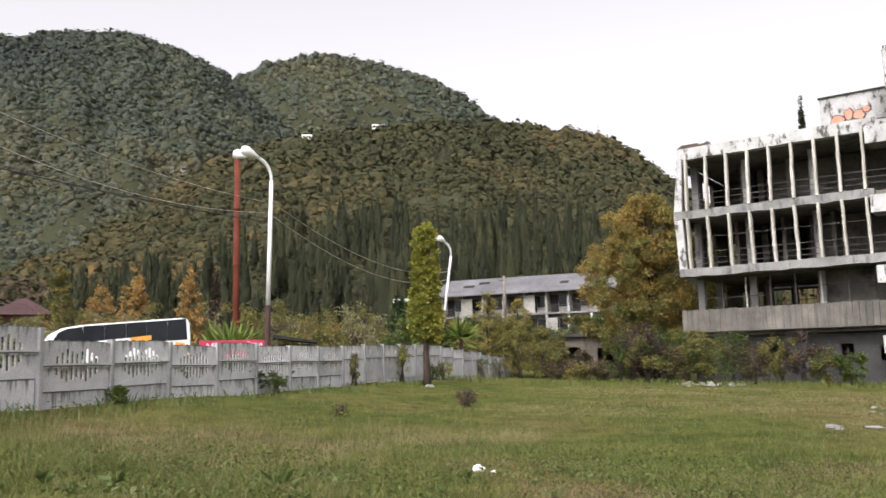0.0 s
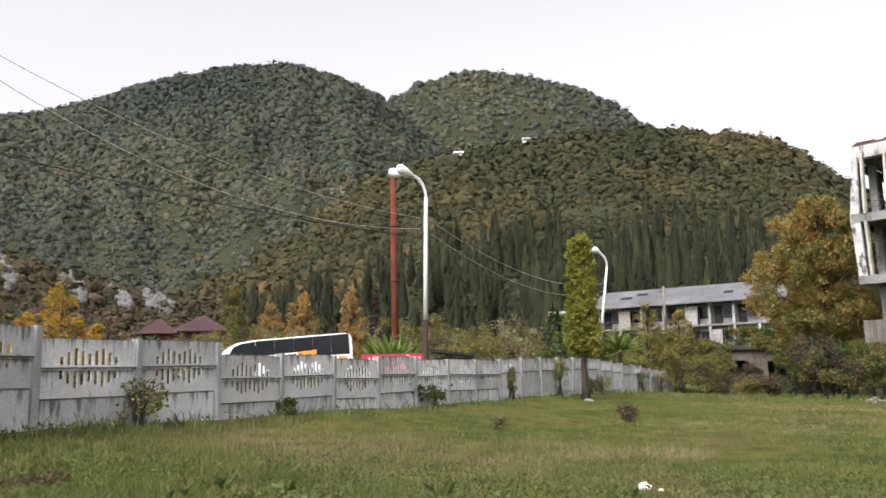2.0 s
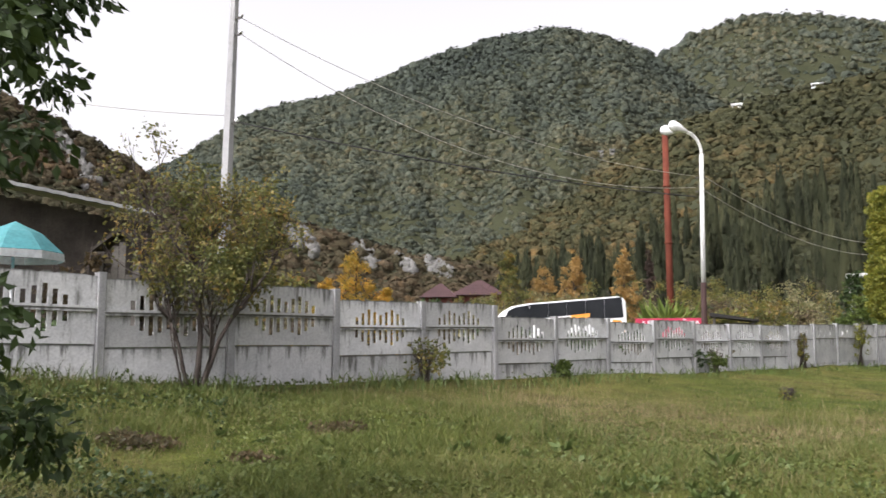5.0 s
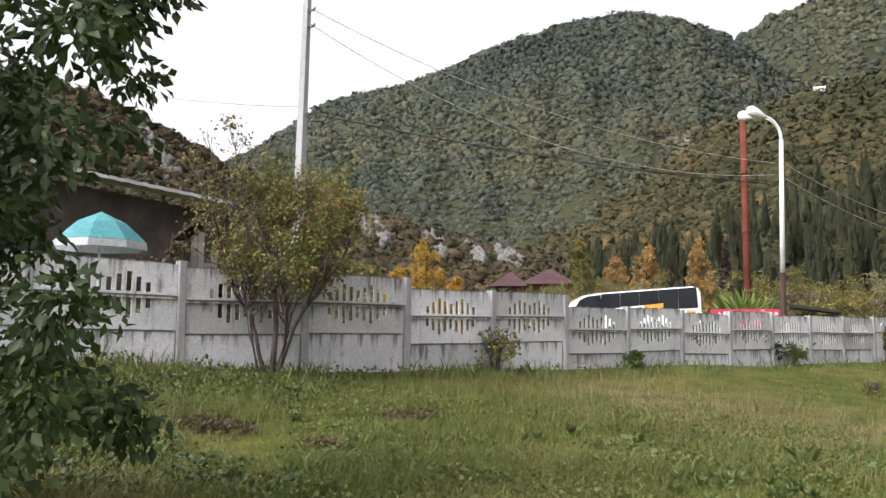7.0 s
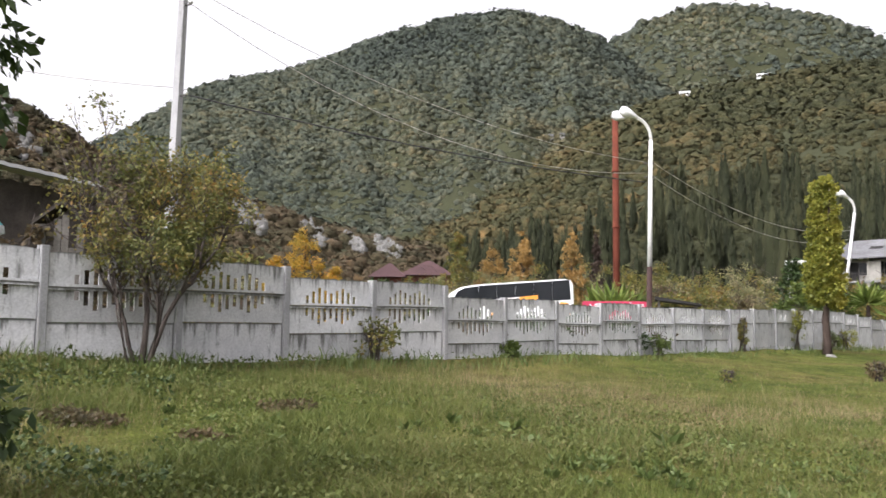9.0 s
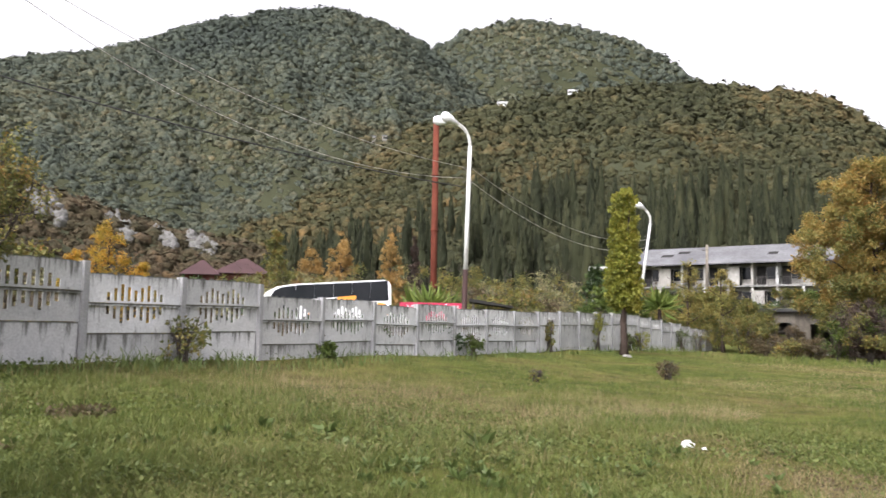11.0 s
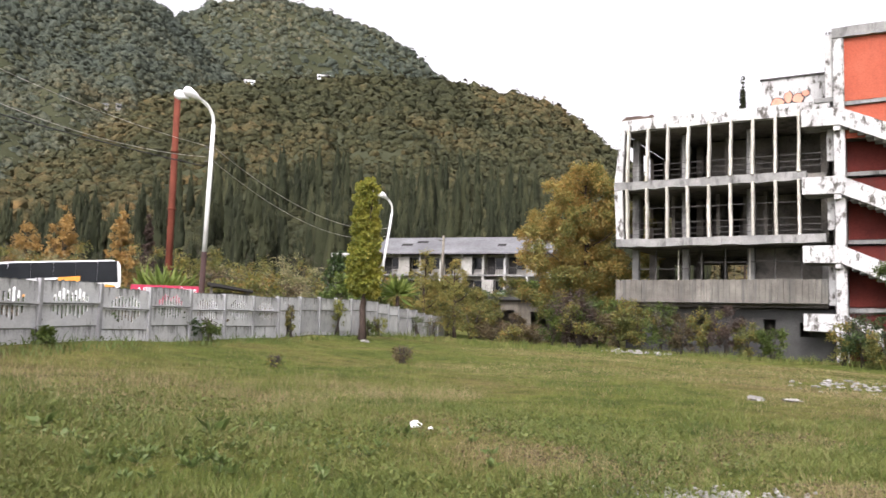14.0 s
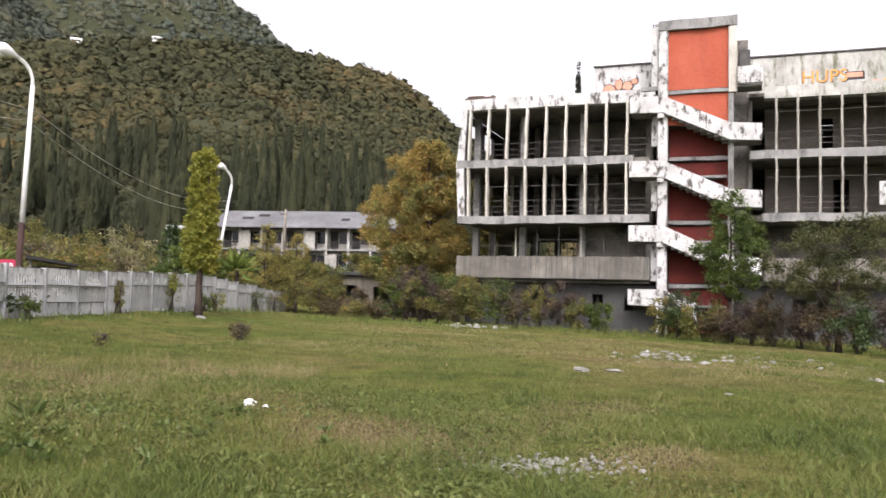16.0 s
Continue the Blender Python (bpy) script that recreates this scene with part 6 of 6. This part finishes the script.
cl = np.array([(-1.2 + 0.25 * q.normal(), 0.1, 1.0 + 0.33 * i, 0.45) for i in range(14)] + [(x, 0.1, 5.3, 0.3) for x in (-0.6, 0.0, 0.5)])
p, d = clump_points(q, cl[:, :3], cl[:, 3], 2600, 0.4)
v, f = leaf_mesh(p, d, 0.22, q, 0.8, 0.4)
arrays("ivy", v, f, "darkgreen", ivied)

# ---- litter and rubble ----


def crumpled(name, at, size, mat, label, category, seed, flat=0.5, lift=0.3):
    q = np.random.default_rng(seed)
    bm = bmesh.new()
    bmesh.ops.create_icosphere(bm, subdivisions=3 if mat == "bag" else 2, radius=1.0)
    for v in bm.verts:
        k = 1 + q.normal(0, 0.2) + (0.35 * math.sin(v.co.x * 9) * math.sin(v.co.y * 7 + v.co.z * 5) if mat == "bag" else 0)
        v.co = Vector((v.co.x * size * k * q.uniform(0.9, 1.3), v.co.y * size * 0.7 * k, v.co.z * size * flat * k))
    ob = part(name, bm, mat)
    x, y = at
    ob.matrix_world = pose(x, y, gz(x, y) + size * flat * lift, q.uniform(-10, 10), q.uniform(-10, 10), q.uniform(0, 360))
    return tagged(ob, label, category)


crumpled("plastic_bag", (-0.02, 10.6), 0.062, "bag", "crumpled white plastic bag lying on the grass", "litter", 1, 0.75, 0.5)
crumpled("plastic_scrap", (0.15, 10.5), 0.04, "bag", "small torn scrap of white plastic on grass", "litter", 2)
crumpled("stone", (-1.35, 33.5), 0.16, "rubble", "pale stone lying at the tree's foot", "stone", 3)
for i, (az, d, s) in enumerate(((24.3, 17.4, 0.26), (26.5, 17.6, 0.20), (42.6, 19.5, 0.2), (34.0, 13.5, 0.07), (23.4, 9.6, 0.05), (17.6, 7.4, 0.05), (16.0, 7.8, 0.04))):
    crumpled("rubble_slab", spot(az, d), s, "rubble", "flat pale piece of broken plaster in grass", "rubble", 10 + i, 0.22)
q = np.random.default_rng(90)
for i in range(90):
    az, d = q.normal(30.0, 2.2) if i % 3 else q.uniform(26.5, 44), q.normal(23.5, 1.6)
    crumpled("rubble_stone", spot(az, d), 0.03 + 0.10 * q.random() ** 2, "rubble", "white lump of broken masonry in short grass", "rubble", 200 + i, 0.45)
for i in range(26):
    crumpled("rubble_stone", spot(16.0 + q.normal(0, 0.9) + i * 0.06, 41.5 + q.normal(0, 0.8)), q.uniform(0.06, 0.19), "rubble", "white broken masonry heaped below the building", "rubble", 300 + i, 0.6)
# the scatter of gravel close to the path
n = 460
cx, cy = spot(22.3, 6.85)
ga, gb = q.normal(0, 0.40, n), q.normal(0, 0.20, n)
gx, gy = cx + ga * 0.92 + gb * 0.38, cy - ga * 0.38 + gb * 0.92
sz = 0.005 + 0.024 * q.random(n) ** 2.5
cz = ground_z(gx, gy) + sz * 0.5 + 0.01
v, f = blobs(np.stack([gx, gy, cz], -1), sz, q, 0.7, 0.15)
tagged(arrays("gravel", v, f, "rubble"), "scattered white gravel and plaster crumbs in grass", "gravel", kind="stuff")

# ---- grass ----


DRY = [(12.5, 8.0, 1.1), (19.5, 9.2, 0.8), (22, 25, 4.0), (15, 33, 4.5), (31, 19, 2.4), (36, 22, 3.0), (24.5, 11, 0.9), (-14, 12.5, 1.8), (-20, 13.5, 1.8), (4, 10, 0.8), (28.5, 7.6, 0.6), (0.5, 14.5, 1.3), (27, 30, 4.0), (9, 22, 2.2)]


def dryness(x, y):
    """How parched the meadow is: nought in lush grass, one amid a worn patch."""
    out = np.zeros(np.shape(x))
    for az, d, rad in DRY:
        cx, cy = spot(az, d)
        out = np.maximum(out, np.exp(-((x - cx) ** 2 + (y - cy) ** 2) / (rad * rad)))
    return np.clip(out * (0.75 + 0.45 * np.sin(x * 2.3 + np.sin(y * 1.9)) * np.sin(y * 2.1)), 0, 1)


def blades(name, az0, az1, d0, d1, n, h, w, mat, label, seed, lean=0.5, where=None, clump=1):
    """Grass blades, thinner on the ground with distance, each a bent sliver; clump: how many share a tussock."""
    q = np.random.default_rng(seed)
    az, d = np.radians(q.uniform(az0, az1, n)), np.exp(q.uniform(np.log(d0), np.log(d1), n))
    x, y = EYE[0] + d * np.sin(az), EYE[1] + d * np.cos(az)
    if clump > 1:
        lead = np.arange(n) // clump * clump
        x, y = x[lead] + q.normal(0, 0.045, n), y[lead] + q.normal(0, 0.045, n)
    s = (x - FX) * FC - (y - FY) * FS
    keep = s > 0.05
    bu = (x - BO[0]) * math.cos(radians(BA)) + (y - BO[1]) * math.sin(radians(BA))
    bv = -(x - BO[0]) * math.sin(radians(BA)) + (y - BO[1]) * math.cos(radians(BA))
    keep &= ~((bv > 0.8) & (bu > -1))
    if where is not None:
        keep &= where(x, y, s, d)
    patch = np.sin(x * 1.9 + np.sin(y * 1.3)) * np.sin(y * 1.6 + np.sin(x * 0.8) * 1.4)
    dry = dryness(x, y)
    keep &= q.random(n) < (0.62 + 0.38 * patch if mat != "straw" else 0.25 + 1.3 * dry)
    if mat == "grass":
        keep &= q.random(n) > 0.78 * dry
    x, y, d, patch = x[keep], y[keep], d[keep], patch[keep]
    n = len(x)
    hh = h * q.uniform(0.45, 1.3, n) * (1 + 0.35 * patch)
    ww = w * (0.7 + d / 11) * q.uniform(0.7, 1.3, n)
    th, ph = q.uniform(0, 2 * np.pi, n), q.uniform(0, 2 * np.pi, n)
    b = np.stack([x, y, ground_z(x, y) - 0.01], -1)
    side = np.stack([np.cos(th), np.sin(th), 0 * th], -1) * ww[:, None]
    out = np.stack([np.cos(ph), np.sin(ph), 0 * ph], -1) * (hh * lean * q.uniform(0.2, 1.2, n))[:, None]
    up = np.array([0, 0, 1]) * hh[:, None]
    mid = b + up * 0.6 + out * 0.35
    v = np.stack([b - side, b + side, mid + side * 0.7, b + up * 0.95 + out, mid - side * 0.7], 1).reshape(-1, 3)
    k = (np.arange(n) * 5)[:, None]
    f = np.concatenate([k + [0, 1, 2], k + [0, 2, 4], k + [4, 2, 3]])
    return tagged(arrays(name, v, f, mat), label, "grass", kind="stuff")


blades("grass", -66, 48, 5.4, 36, 230000, 0.066, 0.0026, "grass", "short uneven meadow grass", 1, 0.9)
blades("matted_grass", -66, 44, 5.4, 13, 110000, 0.115, 0.0030, "grass", "longer matted grass lying over in tangles", 6, 1.4, lambda x, y, s, d: np.sin(x * 1.3 + 0.5) * np.sin(y * 1.1 + np.sin(x)) > -0.45, 16)
blades("tall_grass", -66, 6, 6.0, 17, 60000, 0.12, 0.0020, "grass", "taller rank grass before the fence", 2, 0.6, lambda x, y, s, d: (s < 9.0) & (np.sin(x * 0.8) * np.sin(y * 0.6 + 1) > -0.35), 9)
blades("straw_grass", -62, 10, 7.5, 17, 30000, 0.16, 0.0012, "straw", "thin dry straw-coloured stems", 3, 0.5, lambda x, y, s, d: (s < 9.5) & (np.sin(x * 0.55 + 0.9) * np.sin(y * 0.5 + 0.4 * x) > -0.25), 5)
blades("fence_weeds", -70, 5, 8, 45, 30000, 0.22, 0.006, "weed", "rank green weeds along the fence", 4, 0.8, lambda x, y, s, d: s < 1.3)
blades("field_edge_grass", -4, 48, 30, 47, 14000, 0.26, 0.0035, "grass", "long dry grass at the meadow's far edge", 5, 0.5, lambda x, y, s, d: d > 38)
blades("dry_grass", -24, 48, 5.4, 20, 130000, 0.05, 0.0022, "straw", "bleached short grass in worn patches", 7, 1.2, lambda x, y, s, d: dryness(x, y) > 0.2)
blades("dry_grass", -2, 48, 20, 46, 40000, 0.07, 0.0022, "straw", "bleached grass towards the buildings", 8, 1.0, lambda x, y, s, d: dryness(x, y) > 0.12)
blades("pale_grass", -66, 48, 5.6, 22, 60000, 0.085, 0.0017, "straw", "thin pale dead blades all through the meadow", 9, 0.9)
# low broad-leaved cover between the blades


def cover(name, az0, az1, d0, d1, n, size, mat, label, seed, where):
    q = np.random.default_rng(seed)
    az, d = np.radians(q.uniform(az0, az1, n)), np.exp(q.uniform(np.log(d0), np.log(d1), n))
    x, y = EYE[0] + d * np.sin(az), EYE[1] + d * np.cos(az)
    s = (x - FX) * FC - (y - FY) * FS
    keep = (s > 0.08) & where(x, y, s, q)
    x, y, s = x[keep], y[keep], s[keep]
    n = len(x)
    hump = np.abs(np.sin(x * 3.1 + 1.2 * np.sin(y * 2.3)) * np.sin(y * 2.7))
    p = np.stack([x, y, ground_z(x, y) + q.random(n) * size * (0.6 + 2.6 * hump)], -1)
    dd = q.normal(0, 1, (n, 3))
    dd[:, 2] = np.abs(dd[:, 2]) * 0.5
    v, f = leaf_mesh(p, dd, size, q, 0.75, 0.0)
    return tagged(arrays(name, v, f, mat), label, "weeds", kind="stuff")


def patches(x, y, s, q):
    return q.random(len(x)) < 0.5 + 0.75 * np.sin(x * 1.1 + np.sin(y * 0.9)) * np.sin(y * 1.2 + 0.7 * np.sin(x))


cover("ground_weeds", -62, 20, 5.4, 12, 46000, 0.042, "clover", "patchy low broad-leaved weeds in the meadow", 61, patches)
cover("ground_weeds", 5, 46, 4.6, 14, 16000, 0.03, "clover", "sparse low weeds in short grass", 62, patches)
cover("dry_litter", -58, -30, 7, 12, 60000, 0.05, "brownleaf", "dead brown stalks trodden flat in the grass", 65, lambda x, y, s, q: np.max([np.exp(-((x - cx) ** 2 + (y - cy) ** 2) / w) for (cx, cy), w in ((spot(-50.4, 8.8), 0.16), (spot(-37.8, 9.8), 0.12), (spot(-43.0, 8.0), 0.05), (spot(-17.0, 12.0), 0.3))], axis=0) > q.uniform(0.25, 1.0, len(x)))
cover("dry_litter", -24, 40, 5.6, 15, 70000, 0.03, "brownleaf", "dry brown leaf litter in worn patches", 64, lambda x, y, s, q: q.random(len(x)) < 0.6 * dryness(x, y) - 0.1)
cover("bank_weeds", -68, -45, 6.0, 11.5, 12000, 0.05, "darkgreen", "dark leafy weeds below the broadleaf tree", 66, patches)
cover("bank_weeds", -72, -18, 8, 24, 26000, 0.062, "bankweed", "dark rank weeds along the fence's foot", 63, lambda x, y, s, q: s < 0.5 + 2.2 * np.exp(-np.clip(y - 8, 0, None) / 3.5) * q.random(len(x)))
# broad-leaved weeds in the foreground
q = np.random.default_rng(15)
wv, wf, at = [], [], 0
for i in range(70):
    az, d = (q.uniform(-46, 8), q.uniform(6.5, 9.5)) if i % 2 else (q.normal(-16, 8), q.uniform(6.5, 8.6))
    big = i in (0, 3, 7)
    if big:
        az, d = {0: (-11.9, 8.7), 3: (-22.3, 9.3), 7: (-26.4, 9.5)}[i]
    x, y = spot(az, d)
    n = 12
    th = q.uniform(0, 6.28, n)
    dd = np.stack([np.cos(th), np.sin(th), q.uniform(0.3, 1.3, n)], -1)
    v, f = leaf_mesh(np.tile([[x, y, gz(x, y) + 0.01]], (n, 1)), dd * 3, (0.25 if i == 0 else 0.17) if big else 0.10, q, 0.40, 0.0)
    wv.append(v)
    wf.append(f + at)
    at += len(v)
tagged(arrays("dock_weed", np.vstack(wv), np.vstack(wf), "weed"), "low rosettes of broad green weed leaves", "weed", kind="stuff")
